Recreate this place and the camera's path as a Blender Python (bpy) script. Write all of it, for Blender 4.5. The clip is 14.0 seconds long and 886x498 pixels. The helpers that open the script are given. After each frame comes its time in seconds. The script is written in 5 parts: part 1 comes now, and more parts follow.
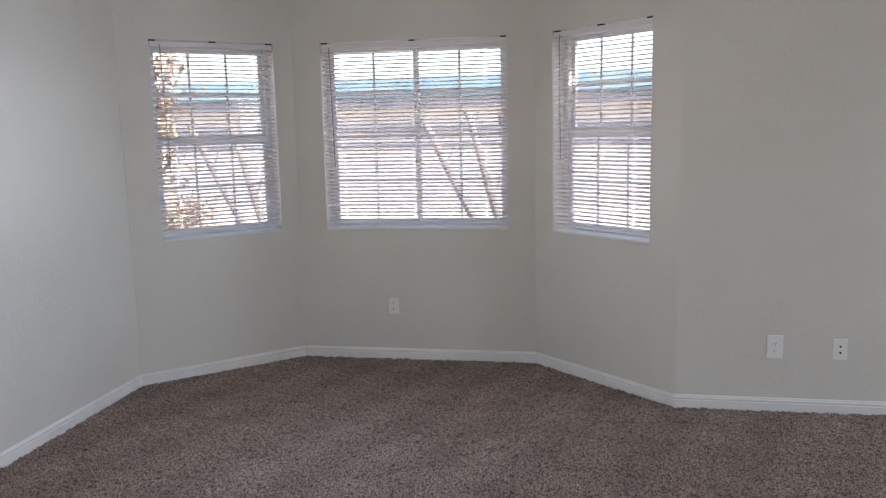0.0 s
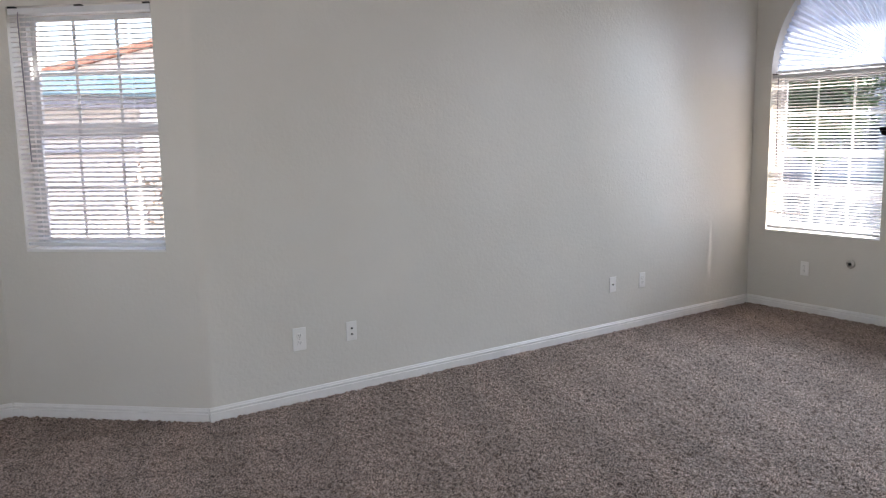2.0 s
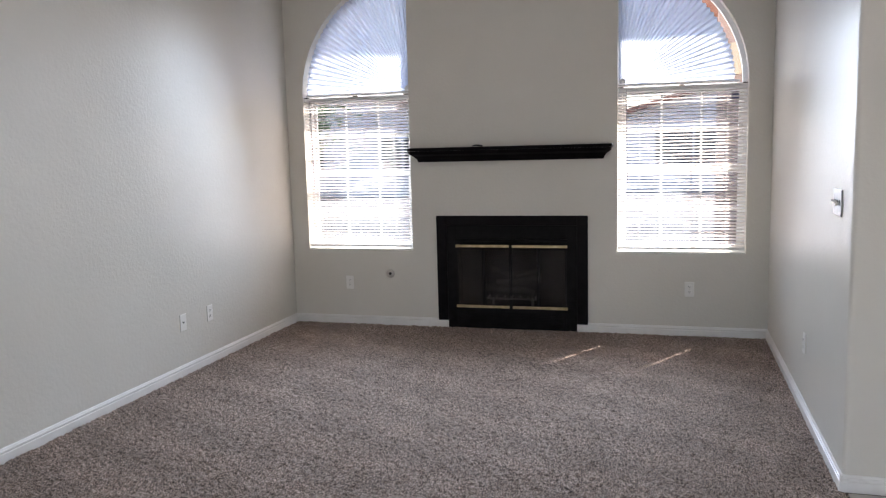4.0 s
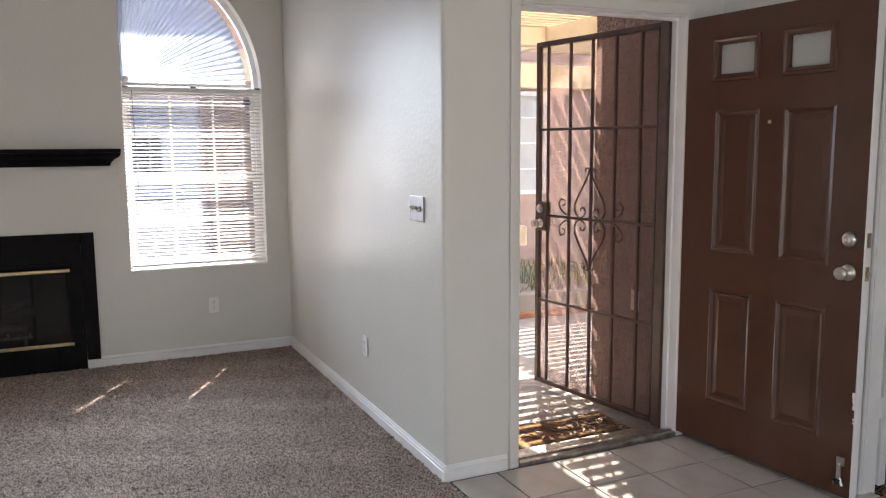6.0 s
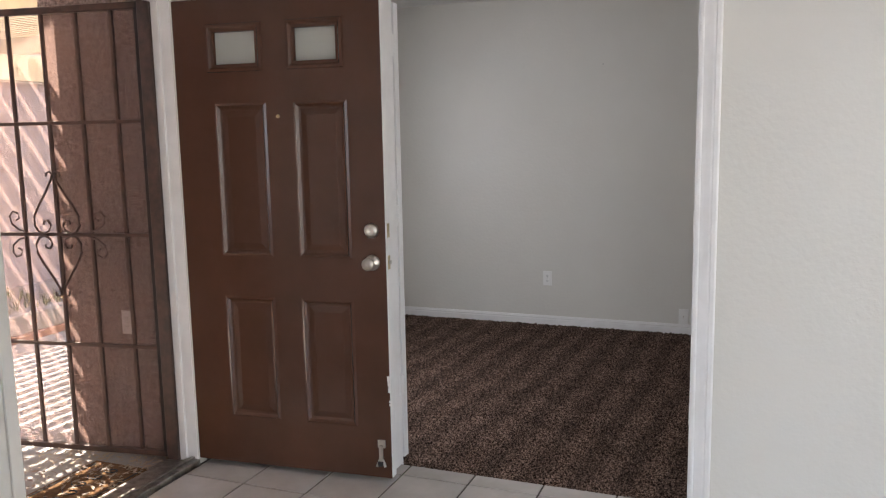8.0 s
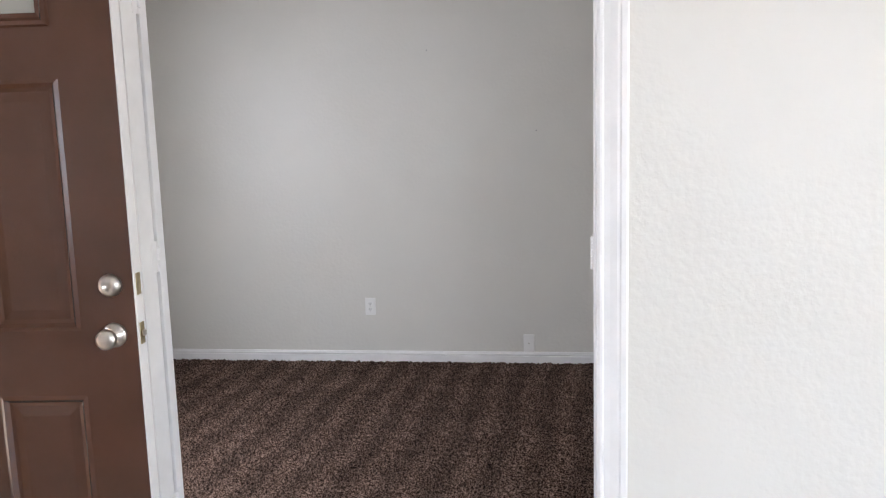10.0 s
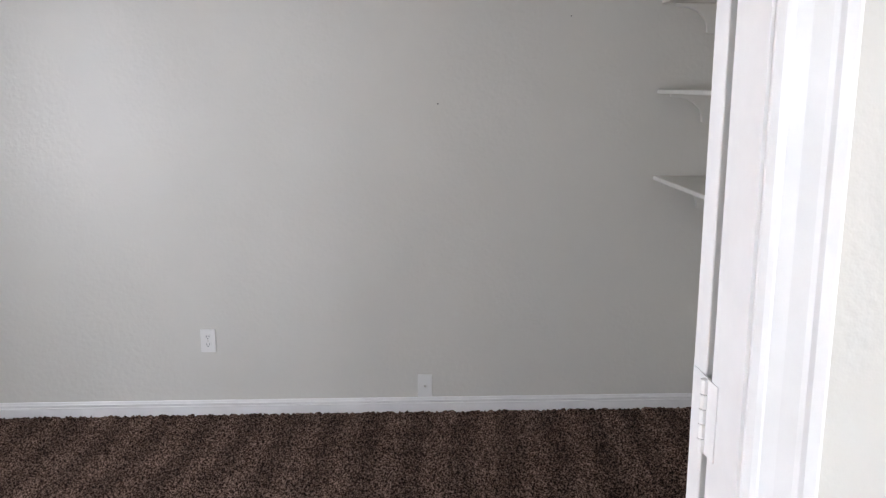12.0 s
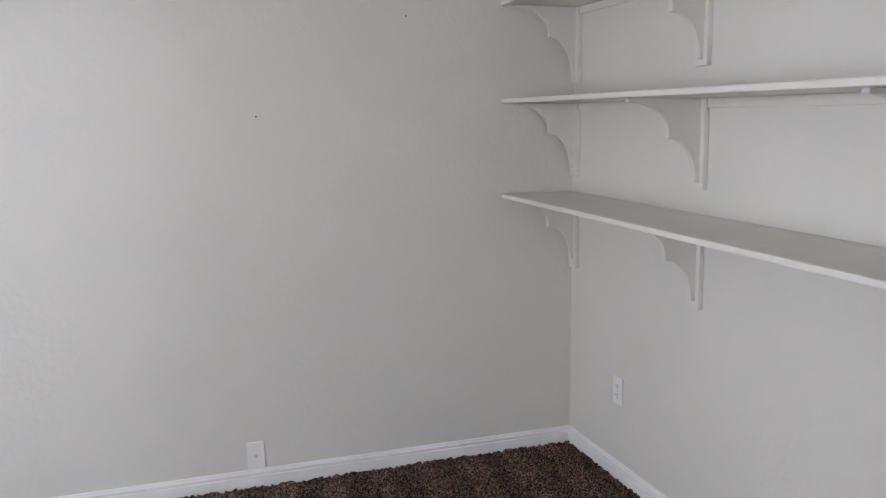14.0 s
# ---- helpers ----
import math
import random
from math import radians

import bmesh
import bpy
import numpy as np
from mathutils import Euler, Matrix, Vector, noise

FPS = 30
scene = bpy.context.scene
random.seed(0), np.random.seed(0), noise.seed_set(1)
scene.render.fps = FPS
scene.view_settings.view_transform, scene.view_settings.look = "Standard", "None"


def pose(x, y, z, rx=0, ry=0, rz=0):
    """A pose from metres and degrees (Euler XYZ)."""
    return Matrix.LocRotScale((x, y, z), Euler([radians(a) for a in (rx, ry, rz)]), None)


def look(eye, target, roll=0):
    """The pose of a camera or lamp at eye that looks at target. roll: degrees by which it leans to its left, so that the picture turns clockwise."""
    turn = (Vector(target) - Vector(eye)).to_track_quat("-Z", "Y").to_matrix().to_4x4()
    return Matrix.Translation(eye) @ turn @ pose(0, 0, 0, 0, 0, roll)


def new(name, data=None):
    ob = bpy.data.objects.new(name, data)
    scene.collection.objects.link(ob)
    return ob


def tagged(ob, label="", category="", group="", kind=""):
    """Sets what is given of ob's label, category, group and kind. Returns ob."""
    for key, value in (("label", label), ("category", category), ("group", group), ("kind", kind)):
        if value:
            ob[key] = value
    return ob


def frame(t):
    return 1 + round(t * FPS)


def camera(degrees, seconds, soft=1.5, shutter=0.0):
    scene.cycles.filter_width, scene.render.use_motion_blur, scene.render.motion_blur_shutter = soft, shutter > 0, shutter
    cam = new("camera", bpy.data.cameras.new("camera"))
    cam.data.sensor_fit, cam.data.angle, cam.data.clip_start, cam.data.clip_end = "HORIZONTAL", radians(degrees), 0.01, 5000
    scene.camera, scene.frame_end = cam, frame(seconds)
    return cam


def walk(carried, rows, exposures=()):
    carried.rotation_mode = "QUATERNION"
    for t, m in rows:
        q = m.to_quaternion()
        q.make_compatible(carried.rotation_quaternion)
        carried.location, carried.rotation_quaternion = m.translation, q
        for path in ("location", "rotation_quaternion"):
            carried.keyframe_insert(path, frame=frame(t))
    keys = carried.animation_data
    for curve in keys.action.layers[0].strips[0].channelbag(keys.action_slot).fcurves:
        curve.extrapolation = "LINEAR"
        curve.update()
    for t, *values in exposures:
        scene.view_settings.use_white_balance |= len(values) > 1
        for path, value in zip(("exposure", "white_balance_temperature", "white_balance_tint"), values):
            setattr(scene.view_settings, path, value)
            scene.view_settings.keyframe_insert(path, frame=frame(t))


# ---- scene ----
cam = camera(58.0, 14.0, 1.2)
PATH = [
    (0, (0.162, 0.333, 1.571), (-0.202, 2.277, 1.27), -1.3),
    (0.5, (-0.07, 0.408, 1.545), (-0.064, 2.385, 1.24), -1.4),
    (1, (-0.324, 0.566, 1.54), (0.07, 2.501, 1.225), -1.3),
    (1.5, (-0.545, 0.672, 1.519), (0.235, 2.489, 1.214), -1.1),
    (2, (-0.721, 0.788, 1.467), (0.431, 2.399, 1.185), -0.9),
    (2.5, (-0.807, 1.044, 1.51), (0.664, 2.367, 1.217), -0.3),
    (3, (-0.933, 1.225, 1.476), (0.737, 2.293, 1.21), -0.6),
    (5.3, (-0.696, 2.175, 1.482), (1.266, 1.887, 1.224), -0.8),
    (5.5, (-0.626, 2.224, 1.465), (1.31, 1.787, 1.214), -0.6),
    (6, (-0.455, 2.372, 1.482), (1.345, 1.539, 1.225), -0.4),
    (6.5, (-0.297, 2.579, 1.499), (1.283, 1.377, 1.251), -0.0),
    (7, (-0.176, 2.588, 1.486), (1.134, 1.098, 1.234), -0.2),
    (7.5, (0.044, 2.552, 1.477), (1.032, 0.832, 1.217), -0.6),
    (8, (0.256, 2.505, 1.48), (0.986, 0.665, 1.2), -1.1),
    (8.5, (0.424, 2.394, 1.455), (0.945, 0.484, 1.173), -1.5),
    (9, (0.481, 2.141, 1.474), (0.862, 0.198, 1.193), -1.7),
    (9.2, (0.488, 2.018, 1.48), (0.839, 0.068, 1.206), -1.8),
    (11.3, (0.815, 0.668, 1.444), (0.934, -1.303, 1.13), -0.1),
    (11.5, (0.829, 0.55, 1.449), (0.906, -1.423, 1.13), 0.1),
    (12, (0.819, 0.177, 1.498), (0.732, -1.786, 1.126), 0.1),
    (12.5, (0.846, -0.036, 1.441), (0.536, -1.983, 1.105), 0.1),
    (13, (0.924, -0.207, 1.441), (0.416, -2.112, 1.106), -0.5),
    (13.5, (1.019, -0.31, 1.442), (0.348, -2.167, 1.123), -0.9),
    (14, (0.977, -0.365, 1.412), (0.357, -2.243, 1.117), -0.7),
]
EXPOSURES = [(t, stops, kelvin, 17) for t, stops, kelvin in ((0, 2.3, 6850), (1.5, 2.4, 6800), (3, 2.6, 6750), (5.5, 2.4, 7000), (6.5, 2.75, 7100), (7, 2.6, 7200), (8, 2.95, 7050), (9.1, 3.5, 6850), (11.4, 3.65, 6750), (14, 3.9, 6650))]
walk(cam, [(t, look(eye, target, roll)) for t, eye, target, roll in PATH], EXPOSURES)

# ---- world and lights ----
SUN = Vector((0.515, -0.283, 0.809))
world = bpy.data.worlds.new("world")
scene.world = world
world.use_nodes = True
wn = world.node_tree.nodes
sky = wn.new("ShaderNodeTexSky")
sky.sky_type, sky.sun_disc = "NISHITA", False
sky.sun_elevation, sky.sun_rotation = radians(54), radians(118.8)
sky.air_density, sky.dust_density = 1.0, 2.0
wn["Background"].inputs["Strength"].default_value = 0.15
world.node_tree.links.new(sky.outputs[0], wn["Background"].inputs["Color"])


def lamp(name, kind, energy, color, matrix):
    data = bpy.data.lights.new(name, kind)
    data.energy, data.color = energy, color
    ob = new(name, data)
    ob.matrix_world = matrix
    return ob


sun = lamp("sun", "SUN", 5.0, (1.0, 0.95, 0.87), look(SUN * 30, (0, 0, 0)))
sun.data.angle = radians(0.53)


def daylight(watts, tint, eye, target, wide, high, spread=180):
    """Sky light in a window's opening."""
    ob = lamp("window_daylight", "AREA", watts, tint, look(eye, target))
    ob.data.shape, ob.data.size, ob.data.size_y, ob.data.spread = "RECTANGLE", wide, high, radians(spread)


SKYBLUE, HAZE, FILL_TINT = (0.67, 0.83, 1.0), (0.78, 0.875, 1.0), (0.99, 0.98, 0.96)
# bedroom window
daylight(4.4, HAZE, (3.36, -1.15, 1.25), (2.3, -1.35, 1.05), 0.64, 1.24)
# fill lamps in an unseen patio door and kitchen window, both added for light
daylight(2.6, FILL_TINT, (-2.72, 1.4, 1.06), (0, 1.4, 1.06), 1.9, 1.9)
daylight(2.8, FILL_TINT, (-1.65, -0.63, 1.5), (-0.2, 1.4, 1.4), 1.25, 1.15)
# the two windows beside the fireplace
daylight(5.2, SKYBLUE, (5.355, 4.02, 1.58), (3.0, 3.70, 0.80), 0.55, 1.9, 105)
daylight(5.0, SKYBLUE, (5.355, 1.80, 1.50), (3.0, 2.30, 0.45), 0.44, 1.8, 102)
# the three windows of the bay
daylight(1.0, SKYBLUE, (-2.16, 5.14, 1.50), (-1.4, 4.34, 1.52), 0.76, 1.2, 105)
daylight(2.3, SKYBLUE, (-1.00, 5.535, 1.50), (-1.0, 4.0, 1.54), 1.2, 1.2, 105)
daylight(1.0, SKYBLUE, (0.16, 5.14, 1.50), (-0.6, 4.34, 1.52), 0.74, 1.2, 105)


# ---- materials ----
def material(name, color, rough=0.6, metal=0.0, spec=0.5):
    m = bpy.data.materials.new(name)
    m.use_nodes = True
    b = m.node_tree.nodes["Principled BSDF"]
    b.inputs["Base Color"].default_value = (*color, 1)
    b.inputs["Roughness"].default_value = rough
    b.inputs["Metallic"].default_value = metal
    b.inputs["Specular IOR Level"].default_value = spec
    return m


def node(m, kind, **values):
    n = m.node_tree.nodes.new("ShaderNode" + kind)
    for key, value in values.items():
        n.inputs[key].default_value = value
    return n


def join(m, a, b):
    m.node_tree.links.new(a, b)


def coords(m, scale=(1, 1, 1)):
    c = m.node_tree.nodes.new("ShaderNodeTexCoord")
    p = m.node_tree.nodes.new("ShaderNodeMapping")
    p.inputs["Scale"].default_value = scale
    join(m, c.outputs["Object"], p.inputs["Vector"])
    return p.outputs["Vector"]


def ramp(m, factor, stops):
    r = m.node_tree.nodes.new("ShaderNodeValToRGB")
    els = r.color_ramp.elements
    while len(els) < len(stops):
        els.new(0.5)
    for el, (at, col) in zip(els, stops):
        el.position, el.color = at, (*col, 1)
    join(m, factor, r.inputs["Fac"])
    return r.outputs["Color"]


def mottled(name, dark, light, scale, rough=0.6, bump=0.0, bump_scale=60.0, metal=0.0, spec=0.5, lo=0.35, hi=0.65, stretch=(1, 1, 1), depth=0.004):
    """A surface whose colour drifts between two tones, with fine grain and relief."""
    m = material(name, light, rough, metal, spec)
    b = m.node_tree.nodes["Principled BSDF"]
    v = coords(m, stretch)
    big = node(m, "TexNoise", Scale=scale, Detail=6.0, Roughness=0.6)
    join(m, v, big.inputs["Vector"])
    join(m, ramp(m, big.outputs["Fac"], ((lo, dark), (hi, light))), b.inputs["Base Color"])
    if bump:
        fine = node(m, "TexNoise", Scale=bump_scale, Detail=3.0, Roughness=0.55)
        join(m, v, fine.inputs["Vector"])
        bm_ = node(m, "Bump", Strength=bump, Distance=depth)
        join(m, fine.outputs["Fac"], bm_.inputs["Height"])
        join(m, bm_.outputs["Normal"], b.inputs["Normal"])
    return m


PAINT = mottled("wall_paint", (0.690, 0.668, 0.612), (0.725, 0.703, 0.646), 1.3, rough=0.35, bump=0.42, bump_scale=46, spec=0.36, depth=0.0045)
CEIL = mottled("ceiling_paint", (0.80, 0.79, 0.77), (0.84, 0.83, 0.81), 2.0, rough=0.8, bump=0.4, bump_scale=120)
TRIM = mottled("white_trim_paint", (0.80, 0.79, 0.77), (0.86, 0.85, 0.83), 9.0, rough=0.32, bump=0.06, bump_scale=40)
SHELFPAINT = mottled("cream_shelf_paint", (0.690, 0.668, 0.612), (0.745, 0.722, 0.664), 6.0, rough=0.36, bump=0.08, bump_scale=40)
VINYL = mottled("white_vinyl", (0.74, 0.75, 0.76), (0.79, 0.80, 0.81), 6.0, rough=0.35)
PLASTIC = material("plate_plastic", (0.86, 0.85, 0.82), 0.3)
DARK = material("dark_slot", (0.02, 0.02, 0.02), 0.6)
BLACK = mottled("black_painted_wood", (0.005, 0.004, 0.005), (0.010, 0.008, 0.009), 12.0, spec=0.08, rough=0.5, bump=0.05, bump_scale=50)
SOOT = mottled("black_firebox_steel", (0.005, 0.005, 0.005), (0.012, 0.011, 0.012), 14.0, spec=0.08, rough=0.55, bump=0.06)
BRASS = mottled("worn_brass", (0.42, 0.33, 0.18), (0.62, 0.52, 0.32), 25.0, rough=0.32, metal=1.0)
NICKEL = mottled("satin_nickel", (0.50, 0.47, 0.43), (0.66, 0.63, 0.58), 30.0, rough=0.28, metal=1.0)
STEEL = mottled("brushed_plate_steel", (0.24, 0.24, 0.24), (0.32, 0.32, 0.32), 20.0, rough=0.36, metal=1.0)
LOG = mottled("ceramic_log", (0.05, 0.045, 0.04), (0.22, 0.20, 0.18), 18.0, rough=0.9, bump=0.8, bump_scale=40)
DOORPAINT = mottled("brown_door_paint", (0.074, 0.030, 0.017), (0.094, 0.039, 0.023), 3.0, rough=0.24, bump=0.10, bump_scale=90)
GATEPAINT = mottled("brown_iron_paint", (0.045, 0.026, 0.020), (0.085, 0.045, 0.032), 20.0, rough=0.45, bump=0.2, bump_scale=150)
# dark hinge iron; on the stile it paints in the shadow gap
DARKIRON_SHADE = mottled("dark_iron_and_gap_shade", (0.012, 0.008, 0.007), (0.028, 0.018, 0.014), 20.0, rough=0.5, bump=0.3, bump_scale=120)
STUCCO = mottled("tan_stucco", (0.17, 0.125, 0.105), (0.42, 0.33, 0.295), 55.0, rough=0.95, bump=1.0, bump_scale=34, depth=0.02)
PINKWALL = mottled("pink_stucco", (0.44, 0.335, 0.30), (0.52, 0.405, 0.365), 3.0, rough=0.95, bump=0.5, bump_scale=50)
CREAM = mottled("cream_fascia_paint", (0.60, 0.52, 0.38), (0.70, 0.62, 0.48), 3.0, rough=0.7, bump=0.2, bump_scale=40)
WHITEWALL = mottled("white_stucco", (0.80, 0.77, 0.73), (0.88, 0.85, 0.81), 2.0, rough=0.95, bump=0.5, bump_scale=45)
ROOFTILE = mottled("red_clay_tile", (0.30, 0.12, 0.08), (0.46, 0.22, 0.15), 4.0, rough=0.9, bump=0.5, bump_scale=20)
TEALROOF = mottled("blue_grey_metal_roof", (0.13, 0.23, 0.29), (0.20, 0.31, 0.37), 3.0, rough=0.5)
GREYTRIM = mottled("grey_fascia_paint", (0.28, 0.27, 0.30), (0.36, 0.35, 0.38), 3.0, rough=0.7)
ASPHALT = mottled("worn_asphalt", (0.10, 0.10, 0.10), (0.16, 0.155, 0.15), 2.0, rough=0.95, bump=0.4, bump_scale=90)
CONCRETE = mottled("concrete", (0.29, 0.27, 0.25), (0.40, 0.375, 0.345), 2.5, rough=0.95, bump=0.4, bump_scale=90)
SOIL = mottled("gravel_ground", (0.21, 0.19, 0.17), (0.30, 0.275, 0.25), 1.2, rough=1.0, bump=0.8, bump_scale=40)
TILE = mottled("cream_ceramic_tile", (0.47, 0.43, 0.39), (0.55, 0.51, 0.47), 5.0, rough=0.22, bump=0.03, bump_scale=30)
GROUT = mottled("dark_grout", (0.07, 0.06, 0.05), (0.13, 0.11, 0.10), 30.0, rough=0.95)
# tree bark, greyed because the canes imitating wall shadows share it
BARK_SHADOW = mottled("bark_and_shadow_grey", (0.13, 0.12, 0.12), (0.23, 0.215, 0.21), 10.0, rough=0.95, bump=0.8)
LEAF = mottled("green_leaf", (0.05, 0.10, 0.03), (0.12, 0.19, 0.05), 2.0, rough=0.6)
LEAFRED = mottled("bronze_leaf", (0.26, 0.17, 0.14), (0.40, 0.33, 0.22), 2.0, rough=0.6)
GRASS = mottled("grass_blade", (0.07, 0.12, 0.03), (0.20, 0.24, 0.08), 3.0, rough=0.8)
CURB = mottled("terracotta_edging", (0.36, 0.17, 0.11), (0.48, 0.25, 0.17), 8.0, rough=0.9, bump=0.4)
COIR = mottled("coir_mat", (0.11, 0.052, 0.020), (0.22, 0.115, 0.045), 40.0, rough=1.0, bump=1.0, bump_scale=220)
DARKGLASS = material("far_window_glass", (0.06, 0.07, 0.08), 0.08)
# pale colour paints in the bright reflection on the far pane
BRIGHTPANE = mottled("far_window_reflection", (0.42, 0.46, 0.50), (0.58, 0.60, 0.62), 2.0, rough=0.15)
ALU = mottled("threshold_aluminium", (0.30, 0.28, 0.25), (0.52, 0.49, 0.45), 30.0, rough=0.42, metal=1.0)
STICKER = material("blue_sticker", (0.05, 0.06, 0.16), 0.5)


def glass_material(name, tint):
    m = bpy.data.materials.new(name)
    m.use_nodes = True
    t = m.node_tree
    t.nodes.remove(t.nodes["Principled BSDF"])
    clear = node(m, "BsdfTransparent", Color=(*tint, 1))
    gloss = node(m, "BsdfGlossy", Roughness=0.02)
    edge = node(m, "LayerWeight", Blend=0.5)
    steep = node(m, "Math")
    steep.operation = "POWER"
    join(m, edge.outputs["Facing"], steep.inputs[0])
    steep.inputs[1].default_value = 5.0
    share = node(m, "Math")
    share.operation = "MULTIPLY_ADD"
    join(m, steep.outputs[0], share.inputs[0])
    share.inputs[1].default_value, share.inputs[2].default_value = 0.90, 0.04
    mix = node(m, "MixShader")
    join(m, share.outputs[0], mix.inputs["Fac"])
    join(m, clear.outputs[0], mix.inputs[1])
    join(m, gloss.outputs[0], mix.inputs[2])
    join(m, mix.outputs[0], t.nodes["Material Output"].inputs["Surface"])
    return m


GLASS = glass_material("window_glass", (0.88, 0.89, 0.90))
# darker copy of the window glass, added to dim the over-bright east view
DIMGLASS = glass_material("dimmed_window_glass", (0.58, 0.61, 0.66))
SMOKED = glass_material("smoked_fireplace_glass", (0.45, 0.45, 0.46))


def sheet_material(name, color, through_share, clear_share):
    """Thin cloth, paper or mesh: scatters light on both sides and lets part of it straight through."""
    m = bpy.data.materials.new(name)
    m.use_nodes = True
    t = m.node_tree
    t.nodes.remove(t.nodes["Principled BSDF"])
    front = node(m, "BsdfDiffuse", Color=(*color, 1))
    back = node(m, "BsdfTranslucent", Color=(*color, 1))
    mix = node(m, "MixShader", Fac=through_share)
    join(m, front.outputs[0], mix.inputs[1])
    join(m, back.outputs[0], mix.inputs[2])
    clear = node(m, "BsdfTransparent")
    last = node(m, "MixShader", Fac=clear_share)
    join(m, mix.outputs[0], last.inputs[1])
    join(m, clear.outputs[0], last.inputs[2])
    join(m, last.outputs[0], t.nodes["Material Output"].inputs["Surface"])
    return m


PAPER = sheet_material("pleated_paper", (0.60, 0.67, 0.79), 0.33, 0.0)
SLAT = sheet_material("white_blind_slat", (0.93, 0.90, 0.88), 0.35, 0.0)
SCREEN = sheet_material("perforated_screen", (0.48, 0.33, 0.28), 0.55, 0.68)
FROST = sheet_material("frosted_lite", (0.80, 0.80, 0.74), 0.55, 0.08)


def carpet_material(name, period, turn, dark, mean, light, low, high, sheen, rough=1.0, spec=0.1):
    m = material(name, (0.1, 0.08, 0.07), rough, spec=spec)
    b = m.node_tree.nodes["Principled BSDF"]
    v = coords(m)
    tuft = node(m, "TexNoise", Scale=120.0, Detail=3.0, Roughness=0.75)
    join(m, v, tuft.inputs["Vector"])
    speck = ramp(m, tuft.outputs["Fac"], ((0.42, dark), (0.50, mean), (0.60, light)))
    v2 = coords(m, (0.7, 1.6, 1))
    lay = node(m, "TexNoise", Scale=3.4, Detail=4.0, Roughness=0.6, Distortion=0.6)
    join(m, v2, lay.inputs["Vector"])
    sweep = ramp(m, lay.outputs["Fac"], ((0.38, (0.86, 0.85, 0.84)), (0.62, (1.12, 1.12, 1.12))))
    mul = m.node_tree.nodes.new("ShaderNodeMix")
    mul.data_type, mul.blend_type = "RGBA", "MULTIPLY"
    mul.inputs["Factor"].default_value = 1.0
    join(m, speck, mul.inputs["A"])
    join(m, sweep, mul.inputs["B"])
    join(m, mul.outputs["Result"], b.inputs["Base Color"])
    v3 = coords(m)
    v3.node.inputs["Rotation"].default_value = (0, 0, radians(turn))
    wave = node(m, "TexWave", Scale=0.314 / period, Distortion=2.6, Detail=3.0)
    wave.inputs["Detail Scale"].default_value = 0.8
    join(m, v3, wave.inputs["Vector"])
    mul2 = m.node_tree.nodes.new("ShaderNodeMix")
    mul2.data_type, mul2.blend_type = "RGBA", "MULTIPLY"
    mul2.inputs["Factor"].default_value = 1.0
    join(m, mul.outputs["Result"], mul2.inputs["A"])
    join(m, ramp(m, wave.outputs["Fac"], ((0.15, (low, low, low)), (0.85, (high, high, high)))), mul2.inputs["B"])
    join(m, mul2.outputs["Result"], b.inputs["Base Color"])
    fine = node(m, "TexNoise", Scale=240.0, Detail=2.0)
    join(m, v, fine.inputs["Vector"])
    bump = node(m, "Bump", Strength=0.9, Distance=0.006)
    join(m, fine.outputs["Fac"], bump.inputs["Height"])
    join(m, bump.outputs["Normal"], b.inputs["Normal"])
    b.inputs["Sheen Weight"].default_value = sheen
    b.inputs["Sheen Tint"].default_value = (0.82, 0.68, 0.60, 1)
    b.inputs["Sheen Roughness"].default_value = 0.45
    return m


CARPET = carpet_material("brown_carpet", 0.42, 24, (0.020, 0.012, 0.009), (0.205, 0.137, 0.109), (0.60, 0.475, 0.410), 0.90, 1.12, 0.6, 0.62, 0.32)
# living-room carpet again, colours darkened to offset too much light in the bedroom
CARPET_DIM = carpet_material("dimmed_bedroom_carpet", 0.20, 4, (0.012, 0.006, 0.004), (0.092, 0.054, 0.038), (0.31, 0.213, 0.170), 0.86, 1.26, 0.03)
ONE = Matrix.Identity(4)


# ---- mesh helpers ----
def box(bm, x0, x1, y0, y1, z0, z1, m=ONE):
    vs = [bm.verts.new(m @ Vector((x, y, z))) for z in (z0, z1) for x, y in ((x0, y0), (x1, y0), (x1, y1), (x0, y1))]
    for f in ((3, 2, 1, 0), (4, 5, 6, 7), (0, 1, 5, 4), (1, 2, 6, 5), (2, 3, 7, 6), (3, 0, 4, 7)):
        bm.faces.new([vs[i] for i in f])


def soft_box(bm, x0, x1, y0, y1, z0, z1, r=0.003, m=ONE, segments=2):
    tmp = bmesh.new()
    box(tmp, x0, x1, y0, y1, z0, z1)
    bmesh.ops.bevel(tmp, geom=tmp.edges[:], offset=r, segments=segments, affect="EDGES", profile=0.5)
    absorb(bm, tmp, m)


def absorb(bm, tmp, m=ONE):
    index = {v: bm.verts.new(m @ v.co) for v in tmp.verts}
    for f in tmp.faces:
        bm.faces.new([index[v] for v in f.verts])
    tmp.free()


def prism(bm, points, z0, z1, m=ONE):
    """A plan outline, anticlockwise, drawn up from z0 to z1."""
    lo = [bm.verts.new(m @ Vector((x, y, z0))) for x, y in points]
    hi = [bm.verts.new(m @ Vector((x, y, z1))) for x, y in points]
    n = len(points)
    bm.faces.new(lo[::-1])
    bm.faces.new(hi)
    for i in range(n):
        bm.faces.new((lo[i], lo[(i + 1) % n], hi[(i + 1) % n], hi[i]))


